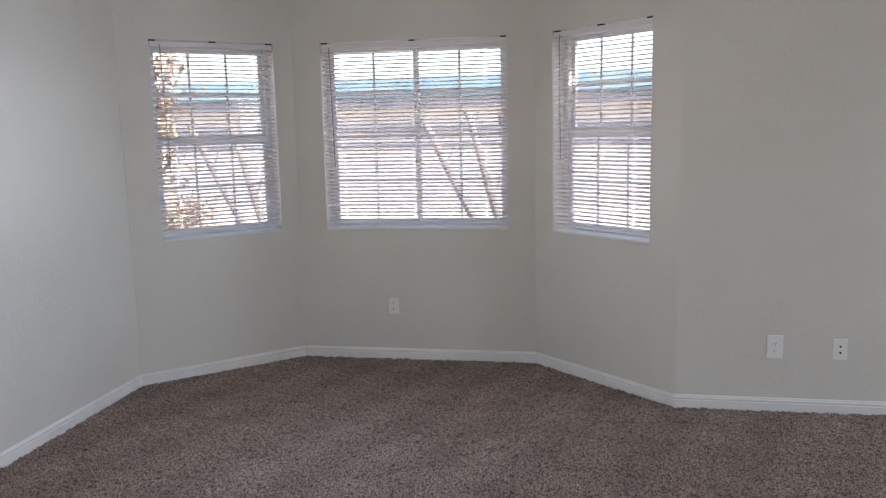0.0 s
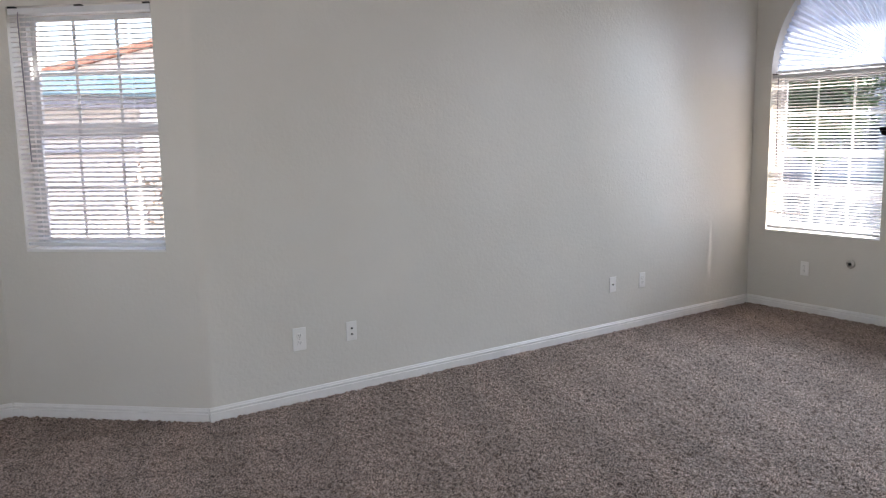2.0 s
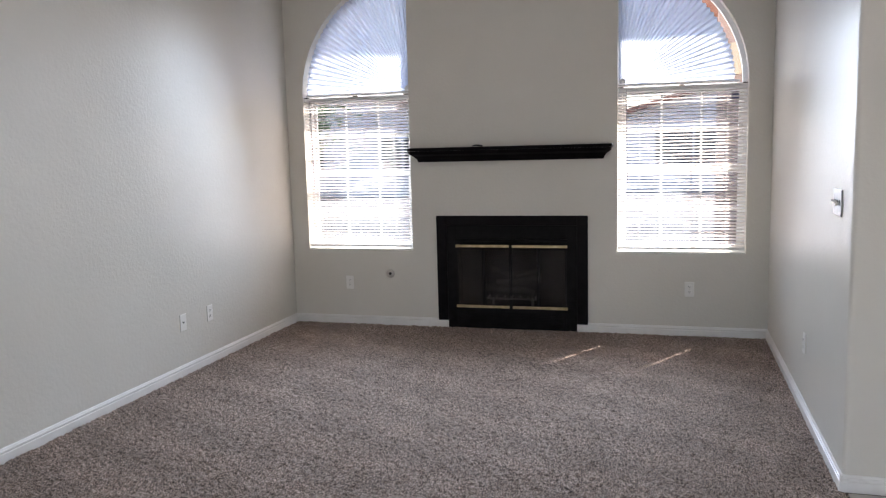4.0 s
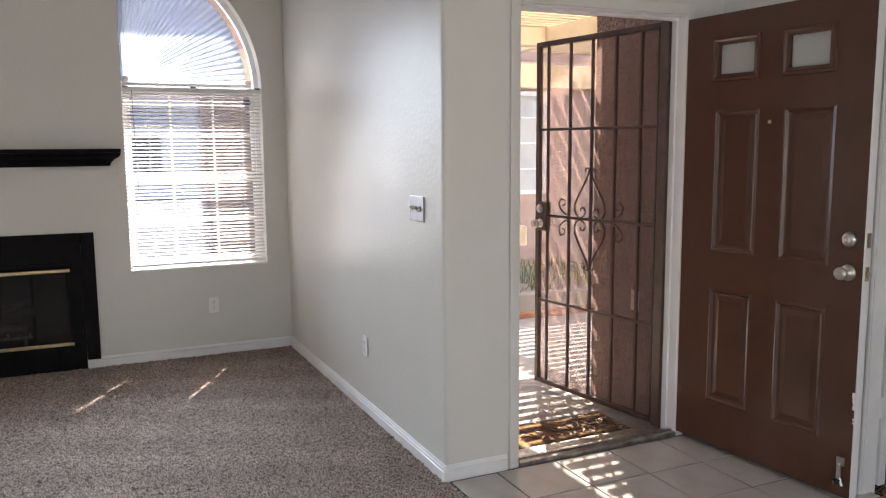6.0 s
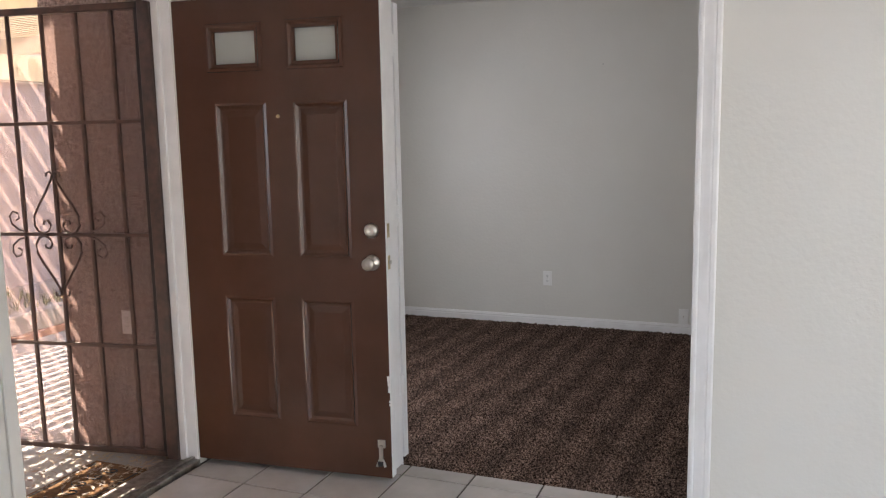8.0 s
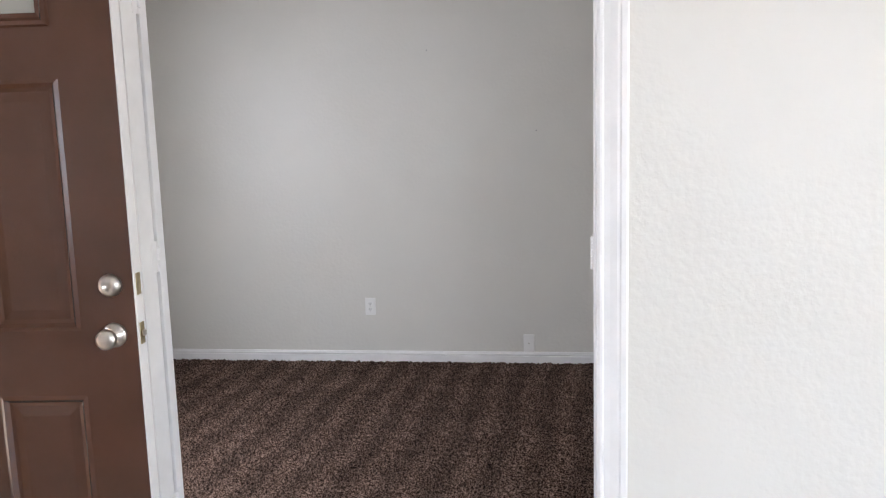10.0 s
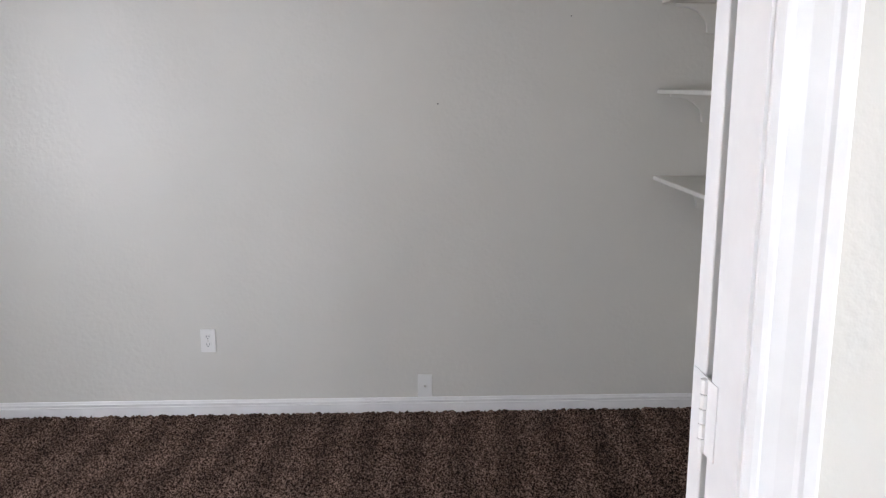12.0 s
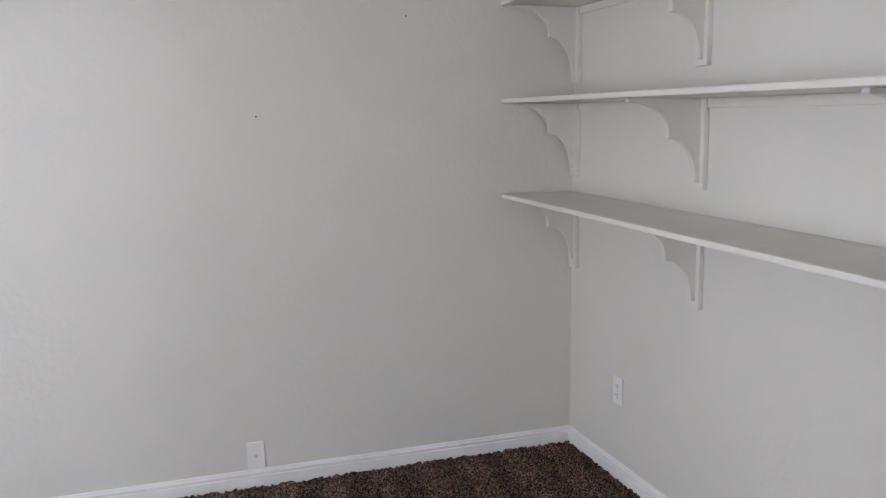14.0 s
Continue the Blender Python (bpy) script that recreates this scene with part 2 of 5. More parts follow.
def tube(bm, path, r, sides=8, m=ONE):
    rings = []
    pts = [Vector(p) for p in path]
    for i, p in enumerate(pts):
        d = (pts[min(i + 1, len(pts) - 1)] - pts[max(i - 1, 0)]).normalized()
        q = d.to_track_quat("Z", "Y")
        ri = r[i] if isinstance(r, (list, tuple)) else r
        rings.append([bm.verts.new(m @ (p + q @ Vector((ri * math.cos(2 * math.pi * k / sides), ri * math.sin(2 * math.pi * k / sides), 0)))) for k in range(sides)])
    for a, b in zip(rings, rings[1:]):
        for k in range(sides):
            bm.faces.new((a[k], a[(k + 1) % sides], b[(k + 1) % sides], b[k]))
    bm.faces.new(rings[0][::-1])
    bm.faces.new(rings[-1])


def lathe(bm, profile, sides=20, m=ONE):
    """A profile of (radius, height) turned about z."""
    rings = [[bm.verts.new(m @ Vector((r * math.cos(2 * math.pi * k / sides), r * math.sin(2 * math.pi * k / sides), h))) for k in range(sides)] for r, h in profile]
    for a, b in zip(rings, rings[1:]):
        for k in range(sides):
            bm.faces.new((a[k], a[(k + 1) % sides], b[(k + 1) % sides], b[k]))
    bm.faces.new(rings[0][::-1])
    bm.faces.new(rings[-1])


def part(name, bm, mat, parent=None, label="", smooth=False):
    data = bpy.data.meshes.new(name)
    bmesh.ops.recalc_face_normals(bm, faces=bm.faces[:])
    bm.to_mesh(data)
    bm.free()
    data.materials.append(mat)
    if smooth:
        data.shade_smooth()
    ob = new(name, data)
    ob.parent = parent
    if label:
        ob["label"] = label
    return ob


def thing(name, m, label, category, group="", kind=""):
    ob = new(name)
    ob.empty_display_size = 0.1
    ob.matrix_world = m
    return tagged(ob, label, category, group, kind)


def box_part(name, dims, mat, parent=None, label="", r=0.0, m=ONE):
    bm = bmesh.new()
    if r:
        soft_box(bm, *dims, r, m)
    else:
        box(bm, *dims, m)
    return part(name, bm, mat, parent, label)


def structure(ob, label, category):
    return tagged(ob, label, category, kind="structure")


# ---- plan ----
CEILING, BED_CEILING, DEEP = 3.3, 2.5, 0.16
NORTH, EAST, SOUTH, WEST, ENTRY, HALL = 4.79, 5.37, 0.935, -2.635, 2.637, -0.59
C1, C2, C3, C4 = (-2.63, 4.785), (-1.82, 5.552), (-0.196, 5.552), (0.618, 4.79)
BED_WEST, BED_SOUTH, BED_EAST, BED_NORTH = -0.665, -3.517, 3.30, -0.665


def along(a, b):
    """The pose at a whose x runs to b; its y points out of the room."""
    return pose(a[0], a[1], 0, 0, 0, math.degrees(math.atan2(b[1] - a[1], b[0] - a[0]))), math.hypot(b[0] - a[0], b[1] - a[1])


def wall(name, m, u0, u1, z0, z1, deep, holes, mat, label):
    """A wall with holes (u0, u1, bottom, spring, centre): centre is the u about which the quarter arch turns, or None."""
    bm = bmesh.new()
    u = u0
    for a, b, lo, spring, centre in sorted(holes, key=lambda h: h[0]):
        box(bm, u, a, 0, deep, z0, z1, m)
        if lo > z0:
            box(bm, a, b, 0, deep, z0, lo, m)
        if centre is None:
            box(bm, a, b, 0, deep, spring, z1, m)
        else:
            r, steps = b - a, 24
            cut = [centre + (1 if centre < (a + b) / 2 else -1) * r * math.sin(math.pi / 2 * k / steps) for k in range(steps + 1)]
            for p, q in zip(cut, cut[1:]):
                h = [spring + math.sqrt(max(0, r * r - (s - centre) ** 2)) for s in (p, q)]
                v = [bm.verts.new(m @ Vector(c)) for c in ((p, 0, h[0]), (q, 0, h[1]), (q, 0, z1), (p, 0, z1), (p, deep, h[0]), (q, deep, h[1]), (q, deep, z1), (p, deep, z1))]
                for f in ((0, 1, 2, 3), (4, 5, 6, 7), (0, 1, 5, 4), (2, 3, 7, 6)):
                    bm.faces.new([v[i] for i in f])
        u = b
    box(bm, u, u1, 0, deep, z0, z1, m)
    return structure(part(name, bm, mat), label, "wall")


def rounded(a, c, b, r, steps=6):
    """Points that turn the corner c, from a towards b, with a small radius."""
    a, c, b = Vector(a), Vector(c), Vector(b)
    p, q = c + (a - c).normalized() * r, c + (b - c).normalized() * r
    return [tuple(p * (1 - t) ** 2 + c * 2 * t * (1 - t) + q * t ** 2) for t in [k / steps for k in range(steps + 1)]]


M_BAY_L, L_BAY_L = along(C1, C2)
M_BAY_C, L_BAY_C = along(C2, C3)
M_BAY_R, L_BAY_R = along(C3, C4)
M_NORTH = pose(0, NORTH, 0)
M_EAST = pose(EAST, NORTH, 0, 0, 0, -90)
M_SOUTH = pose(EAST, SOUTH, 0, 0, 0, 180)
M_ENTRY = pose(ENTRY, SOUTH, 0, 0, 0, -90)
M_HALL = pose(ENTRY, HALL, 0, 0, 0, 180)
M_WEST = pose(WEST, HALL, 0, 0, 0, 90)
SILL, HEAD = 0.895, 2.142
W1, W2, W3 = (0.192, 0.988), (0.200, 1.448), (0.160, 0.932)
WE, WF = (0.15, 1.09), (2.753, 3.69)
E_SILL, E_SPRING, F_SPRING = 0.63, 1.925, 1.90
BED_OPEN = (ENTRY - 1.748, ENTRY - 0.459)

OFFWHITE = "off-white painted plaster wall with orange-peel texture"
wall("wall_bay_west", M_BAY_L, 0, L_BAY_L, -0.1, CEILING, DEEP, [(*W1, SILL, HEAD, None)], PAINT, OFFWHITE)
wall("wall_bay_middle", M_BAY_C, 0, L_BAY_C, -0.1, CEILING, DEEP, [(*W2, SILL, HEAD, None)], PAINT, OFFWHITE)
wall("wall_bay_east", M_BAY_R, 0, L_BAY_R - 0.14, -0.1, CEILING, DEEP, [(*W3, SILL, HEAD, None)], PAINT, OFFWHITE)
wall("wall_north", M_NORTH, 0.80, EAST + DEEP, -0.1, CEILING, DEEP, [], PAINT, OFFWHITE)
wall("wall_east", M_EAST, 0, NORTH - SOUTH + DEEP, -0.1, CEILING, DEEP, [(*WE, E_SILL, E_SPRING, WE[1]), (1.471, 2.361, 0.105, 0.715, None), (*WF, E_SILL, F_SPRING, WF[0])], PAINT, OFFWHITE + " around the fireplace")
wall("wall_south", M_SOUTH, 0, EAST - 2.90, -0.1, CEILING, DEEP, [], PAINT, OFFWHITE)
wall("wall_entry", M_ENTRY, DEEP, SOUTH - HALL + 0.14, -0.1, CEILING, 0.13, [(SOUTH - 0.575, SOUTH + 0.367, -0.02, 2.10, None)], PAINT, OFFWHITE)
wall("wall_hall", M_HALL, 0, ENTRY - WEST, -0.1, CEILING, 0.075, [(*BED_OPEN, -0.1, 2.075, None), (ENTRY + 1.0, ENTRY + 2.3, 0.9, 2.1, None)], PAINT, OFFWHITE)
wall("wall_west", M_WEST, -0.14, C1[1] - HALL, -0.1, CEILING, DEEP, [(0.99, 2.99, -0.1, 2.05, None)], PAINT, OFFWHITE)
wall("wall_bedroom_south", pose(BED_EAST, BED_SOUTH, 0, 0, 0, 180), -0.15, BED_EAST - BED_WEST + 0.15, -0.1, 3.3, 0.15, [], PAINT, OFFWHITE)
wall("wall_bedroom_west", pose(BED_WEST, BED_SOUTH, 0, 0, 0, 90), 0, BED_NORTH - BED_SOUTH, -0.1, 3.3, 0.15, [], PAINT, OFFWHITE)
wall("wall_bedroom_east", pose(BED_EAST, BED_NORTH, 0, 0, 0, -90), 0, BED_NORTH - BED_SOUTH, -0.1, 3.3, 0.15, [(0.15, 0.85, 0.6, 1.9, None)], PAINT, OFFWHITE)

# corner blocks with rounded plaster edges, and the wedges behind the bay's corners
bm = bmesh.new()
d = (Vector(C4) - Vector(C3)).normalized()
n = Vector((-d.y, d.x))
a = Vector(C4) - d * 0.14
prism(bm, [tuple(a), *rounded(a, C4, (0.80, NORTH), 0.025), (0.80, NORTH), (0.80, NORTH + DEEP), tuple(a + n * DEEP)], -0.1, CEILING)
structure(part("wall_corner_bay", bm, PAINT), "rounded off-white plaster corner of the bay", "wall")
bm = bmesh.new()
prism(bm, [(2.90, SOUTH), *rounded((2.90, SOUTH), (ENTRY, SOUTH), (ENTRY, SOUTH - DEEP), 0.025), (ENTRY, SOUTH - DEEP), (2.90, SOUTH - DEEP)], -0.1, CEILING)
structure(part("wall_corner_entry", bm, PAINT), "rounded off-white plaster corner by the entry", "wall")
bm = bmesh.new()
for c, p, q in ((C1, M_WEST, M_BAY_L), (C2, M_BAY_L, M_BAY_C), (C3, M_BAY_C, M_BAY_R)):
    e = [Vector(c) + (k.to_3x3() @ Vector((0, DEEP, 0))).to_2d() for k in (p, q)]
    prism(bm, [c, tuple(e[1]), tuple(e[0])], -0.1, CEILING)
structure(part("wall_wedge", bm, WHITEWALL), "outer corner wedges of the stucco bay", "wall")

# porch side: stucco on the outside of the bedroom and the living room
structure(box_part("wall_porch_south", (ENTRY + 0.13, 3.45, BED_NORTH, -0.42, -0.1, CEILING), STUCCO), "rough tan stucco wall beside the front door", "wall")
structure(box_part("wall_porch_north", (ENTRY + 0.13, EAST + DEEP, SOUTH - DEEP - 0.03, SOUTH - DEEP - 0.003, -0.1, CEILING), STUCCO), "tan stucco porch wall", "wall")
structure(box_part("wall_porch_jamb", (ENTRY + 0.13, 2.84, -0.7, -0.405, -0.02, 0.0), STUCCO), "stucco foot of the porch wall", "wall")

bm = bmesh.new()
prism(bm, [(WEST - 0.2, HALL - 0.16), (EAST + 0.75, HALL - 0.16), (EAST + 0.75, NORTH + 0.16), (0.9, NORTH + 0.16), (0.0, 5.75), (-2.0, 5.75), (WEST - 0.2, 5.0)], CEILING, CEILING + 0.12)
structure(part("ceiling", bm, CEIL), "white textured ceiling with overhanging eave", "ceiling")
structure(box_part("ceiling_bedroom", (BED_WEST - 0.1, BED_EAST + 0.1, BED_SOUTH - 0.1, BED_NORTH + 0.02, BED_CEILING, BED_CEILING + 0.1), CEIL), "white textured bedroom ceiling", "ceiling")
structure(box_part("ground", (-300, 300, -300, 300, -0.3, -0.12), SOIL), "pale gravel and paved ground outside", "ground")
structure(box_part("floor_slab", (WEST - 0.1, EAST + 0.1, BED_SOUTH - 0.1, 4.9, -0.11, -0.022), CONCRETE), "concrete floor slab under the carpet", "floor")
structure(box_part("floor_slab_bay", (-2.2, 0.1, 4.9, 5.6, -0.11, -0.022), CONCRETE), "concrete floor slab in the bay", "floor")


def carpet(name, x0, x1, y0, y1, step, keep, label, mat):
    """A pile of jittered points, each tuft a small bump."""
    rng = np.random.default_rng(7)
    nx, ny = int((x1 - x0) / step) + 1, int((y1 - y0) / step) + 1
    gx, gy = np.meshgrid(np.linspace(x0, x1, nx), np.linspace(y0, y1, ny))
    x, y = gx.ravel(), gy.ravel()
    co = np.stack([x + rng.uniform(-0.4, 0.4, x.size) * step, y + rng.uniform(-0.4, 0.4, x.size) * step, rng.uniform(-0.016, 0.003, x.size)], 1)
    i = (np.arange(ny - 1)[:, None] * nx + np.arange(nx - 1)[None]).ravel()
    i = i[keep(x[i] + step / 2, y[i] + step / 2)]
    quads = np.stack([i, i + 1, i + nx + 1, i + nx], 1)
    used, quads = np.unique(quads, return_inverse=True)
    quads, co = quads.reshape(-1, 4), co[used]
    data = bpy.data.meshes.new(name)
    data.vertices.add(len(co))
    data.vertices.foreach_set("co", co.ravel())
    data.loops.add(quads.size)
    data.loops.foreach_set("vertex_index", quads.ravel().astype(np.int32))
    data.polygons.add(len(quads))
    data.polygons.foreach_set("loop_start", np.arange(0, quads.size, 4, dtype=np.int32))
    data.update(calc_edges=True)
    data.validate()
    data.materials.append(mat)
    return structure(new(name, data), label, "carpet")


def in_living(x, y):
    bay = (y - C1[1] < (x - C1[0]) * (C2[1] - C1[1]) / (C2[0] - C1[0]) + 0.03) & (y - C4[1] < (C4[0] - x) * (C3[1] - C4[1]) / (C4[0] - C3[0]) + 0.03)
    return (y < NORTH + 0.01) | bay


carpet("floor_carpet", WEST, EAST + 0.01, 0.925, 5.56, 0.0095, in_living, "brown-grey frieze carpet with vacuum marks", CARPET)
carpet("floor_carpet_bedroom", BED_WEST - 0.01, BED_EAST, BED_SOUTH - 0.01, -0.655, 0.0095, lambda x, y: x > -9, "brown frieze carpet with vacuum marks, colours darkened for the dimmer bedroom", CARPET_DIM)


# ---- baseboards ----
def baseboard(m, u0, u1, high=0.068, thick=0.013, label="white painted baseboard with eased top"):
    bm = bmesh.new()
    prof = [(0, -0.012), (-thick, -0.012), (-thick, high * 0.56), (-thick + 0.004, high * 0.60), (-thick + 0.004, high * 0.65), (-thick + 0.001, high * 0.69), (-thick + 0.001, high * 0.80), (-thick + 0.005, high * 0.84), (-0.006, high * 0.93), (-0.004, high - 0.001), (0, high)]
    ends = [[bm.verts.new(m @ Vector((u, v - 0.0005, z))) for v, z in prof] for u in (u0, u1)]
    k = len(prof)
    for i in range(k):
        bm.faces.new((ends[0][i], ends[0][(i + 1) % k], ends[1][(i + 1) % k], ends[1][i]))
    bm.faces.new(ends[0][::-1])
    bm.faces.new(ends[1])
    structure(part("baseboard", bm, TRIM), label, "baseboard")


baseboard(M_BAY_L, 0, L_BAY_L - 0.005)
baseboard(M_BAY_C, 0.005, L_BAY_C - 0.005)
baseboard(M_BAY_R, 0.005, L_BAY_R)
baseboard(M_NORTH, C4[0], EAST - 0.014)
baseboard(M_EAST, 0, NORTH - 3.40)
baseboard(M_EAST, NORTH - 2.345, NORTH - SOUTH)
baseboard(M_SOUTH, 0.014, EAST - ENTRY + 0.012)
baseboard(M_ENTRY, -0.012, 0.31)
baseboard(M_WEST, 0, 0.985)
baseboard(M_WEST, 2.995, C1[1] - HALL)
baseboard(M_HALL, ENTRY - 0.397, ENTRY - WEST)
baseboard(pose(BED_EAST, BED_SOUTH, 0, 0, 0, 180), 0, BED_EAST - BED_WEST, 0.066)
baseboard(pose(BED_WEST, BED_SOUTH, 0, 0, 0, 90), 0.014, BED_NORTH - BED_SOUTH, 0.066)


# ---- windows ----
def window_unit(name, m, u0, u1, z0, z1, kind, label, glass=GLASS):
    """A white vinyl window set deep in the wall: outer frame, sashes, bars and panes."""
    t = structure(thing(name, m @ pose((u0 + u1) / 2, 0, z0), label, "window"), label, "window")
    w, h, back = (u1 - u0) / 2, z1 - z0, 0.135
    bm = bmesh.new()
    for x0, x1, a, b in ((-w, -w + 0.03, 0, h), (w - 0.03, w, 0, h), (-w + 0.03, w - 0.03, 0, 0.03), (-w + 0.03, w - 0.03, h - 0.03, h)):
        soft_box(bm, x0, x1, back - 0.03, back + 0.03, a, b, 0.002)
    part("window_frame", bm, VINYL, t)
    if kind == "hung":
        panes = [(-w + 0.03, w - 0.03, 0.03, h / 2, 3, 2, back - 0.018), (-w + 0.03, w - 0.03, h / 2, h - 0.03, 3, 2, back + 0.006)]
    else:
        panes = [(-w + 0.03, 0.012, 0.03, h - 0.03, 2, 4, back - 0.018), (-0.012, w - 0.03, 0.03, h - 0.03, 2, 4, back + 0.006)]
    for x0, x1, a, b, nx, nz, y in panes:
        bm = bmesh.new()
        for p, q, r, s in ((x0, x0 + 0.028, a, b), (x1 - 0.028, x1, a, b), (x0 + 0.028, x1 - 0.028, a, a + 0.03), (x0 + 0.028, x1 - 0.028, b - 0.03, b)):
            soft_box(bm, p, q, y, y + 0.022, r, s, 0.002)
        sash = part("sash", bm, VINYL, t)
        for k in range(1, nx):
            x = x0 + (x1 - x0) * k / nx
            box_part("glazing_bar", (x - 0.008, x + 0.008, y + 0.009, y + 0.013, a + 0.03, b - 0.03), VINYL, sash)
        for k in range(1, nz):
            z = a + (b - a) * k / nz
            box_part("glazing_bar", (x0 + 0.028, x1 - 0.028, y + 0.0085, y + 0.0135, z - 0.008, z + 0.008), VINYL, sash)
        pane = box_part("pane", (x0 + 0.025, x1 - 0.025, y + 0.014, y + 0.017, a + 0.025, b - 0.025), glass, sash)
        pane.visible_shadow = False
    bm = bmesh.new()
    soft_box(bm, -w, w, -0.004, 0.105, 0.0, 0.014, 0.004)
    part("window_sill", bm, TRIM, t)
    return t


window_unit("window_1", M_BAY_L, *W1, SILL, HEAD, "hung", "white vinyl single-hung window with grille bars in the bay")
window_unit("window_2", M_BAY_C, *W2, SILL, HEAD, "slider", "white vinyl sliding window with grille bars in the bay")
window_unit("window_3", M_BAY_R, *W3, SILL, HEAD, "hung", "white vinyl single-hung window with grille bars in the bay")
win_e = window_unit("window_4", M_EAST, *WE, E_SILL, E_SPRING, "hung", "white vinyl window below a quarter-round light beside the fireplace", DIMGLASS)
win_f = window_unit("window_5", M_EAST, *WF, E_SILL, F_SPRING, "hung", "white vinyl window below a quarter-round light beside the fireplace", DIMGLASS)


def arch_light(t, wide, high, side):
    """The fixed quarter-round light over a window, in the window's own frame. side: +1 if the arch falls towards +x."""
    r, back = wide, 0.135
    cx = -side * wide / 2
    bm = bmesh.new()
    steps = 24
    for k in range(steps):
        a0, a1 = (math.pi / 2 * (k + j) / steps for j in (0, 1))
        c = [(cx + side * q * math.cos(a), y, high + q * math.sin(a)) for a in (a0, a1) for q in (r - 0.035, r) for y in (back - 0.03, back + 0.03)]
        v = [bm.verts.new(p) for p in c]
        for f in ((0, 2, 6, 4), (1, 3, 7, 5), (0, 1, 5, 4), (2, 3, 7, 6)):
            bm.faces.new([v[i] for i in f])
    box(bm, min(cx, cx + side * 0.035), max(cx, cx + side * 0.035), back - 0.03, back + 0.03, high, high + r - 0.01)
    part("arch_frame", bm, VINYL, t)
    bm = bmesh.new()
    ring = [bm.verts.new((cx, back + 0.012, high))] + [bm.verts.new((cx + side * (r - 0.03) * math.cos(math.pi / 2 * k / steps), back + 0.012, high + (r - 0.03) * math.sin(math.pi / 2 * k / steps))) for k in range(steps + 1)]
    bm.faces.new(ring)
    pane = part("arch_pane", bm, GLASS, t)
    pane.visible_shadow = False


arch_light(win_e, WE[1] - WE[0], E_SPRING - E_SILL, -1)
arch_light(win_f, WF[1] - WF[0], F_SPRING - E_SILL, 1)


def fan_shade(m, centre, spring, r, side, pleats, label, gather=0.0):
    t = thing("fan_shade", m @ pose(centre, 0.075, spring + 0.012), label, "window shade", "pleated fan shades over the windows")
    bm = bmesh.new()
    radii = [0.02, r * 0.35, r * 0.7, r]
    rows = []
    for k in range(2 * pleats + 1):
        a = math.pi / 2 * k / (2 * pleats)
        crest = 1 if k % 2 else -1
        rows.append([bm.verts.new((side * (q - gather * (k % 2) * (q == r)) * math.cos(a), crest * (0.002 + 0.010 * q / r) + 0.004 * math.sin(9 * a + q * 5), (q - gather * (k % 2) * (q == r)) * math.sin(a))) for q in radii])
    for p, q in zip(rows, rows[1:]):
        for i in range(3):
            bm.faces.new((p[i], q[i], q[i + 1], p[i + 1]))
    part("pleated_paper", bm, PAPER, t)
    box_part("bottom_rail", (min(0, side * (r + 0.03)), max(0, side * (r + 0.03)), -0.012, 0.012, -0.012, 0.008), VINYL, t, r=0.003)
    bm = bmesh.new()
    lathe(bm, [(0.001, 0.016), (0.022, 0.014), (0.026, 0.0), (0.022, -0.014), (0.001, -0.016)], 14, pose(side * 0.028, 0, 0.028, 90))
    part("hub_clip", bm, VINYL, t, smooth=True)
    return t


fan_shade(M_EAST, WE[1] - 0.004, E_SPRING, 0.925, -1, 30, "closed white pleated fan shade filling a quarter-round window")
fan_shade(M_EAST, WF[0] + 0.004, F_SPRING, 0.845, 1, 30, "white pleated fan shade with ragged edge, short of the arch", 0.014)


# ---- blinds ----
def slat_mesh(w, ladders, hole_half):
    """One thin bowed slat with a cord hole at each ladder."""
    bm = bmesh.new()
    tilt = radians(-13)
    cuts = [-w] + [c + d for c in ladders for d in (-hole_half, hole_half)] + [w]
    prof = [-0.0125, -0.0055, 0.0055, 0.0125]

    def at(u, y, lift):
        z = 0.0014 * (1 - (y / 0.0125) ** 2) + lift
        return (u, y * math.cos(tilt) + z * math.sin(tilt), z * math.cos(tilt) - y * math.sin(tilt))
    for i, (a, b) in enumerate(zip(cuts, cuts[1:])):
        hole = i % 2 == 1
        bands = [(0, 1), (2, 3)] if hole else [(0, 1), (1, 2), (2, 3)]
        for p, q in bands:
            v = [bm.verts.new(at(u, prof[k], lift)) for lift in (0, 0.0007) for u, k in ((a, p), (b, p), (b, q), (a, q))]
            bm.faces.new((v[4], v[5], v[6], v[7]))
            bm.faces.new((v[3], v[2], v[1], v[0]))
            if p == 0:
                bm.faces.new((v[0], v[1], v[5], v[4]))
            if q == 3:
                bm.faces.new((v[2], v[3], v[7], v[6]))
    data = bpy.data.meshes.new("slat")
    bm.to_mesh(data)
    bm.free()
    data.materials.append(SLAT)
    return data


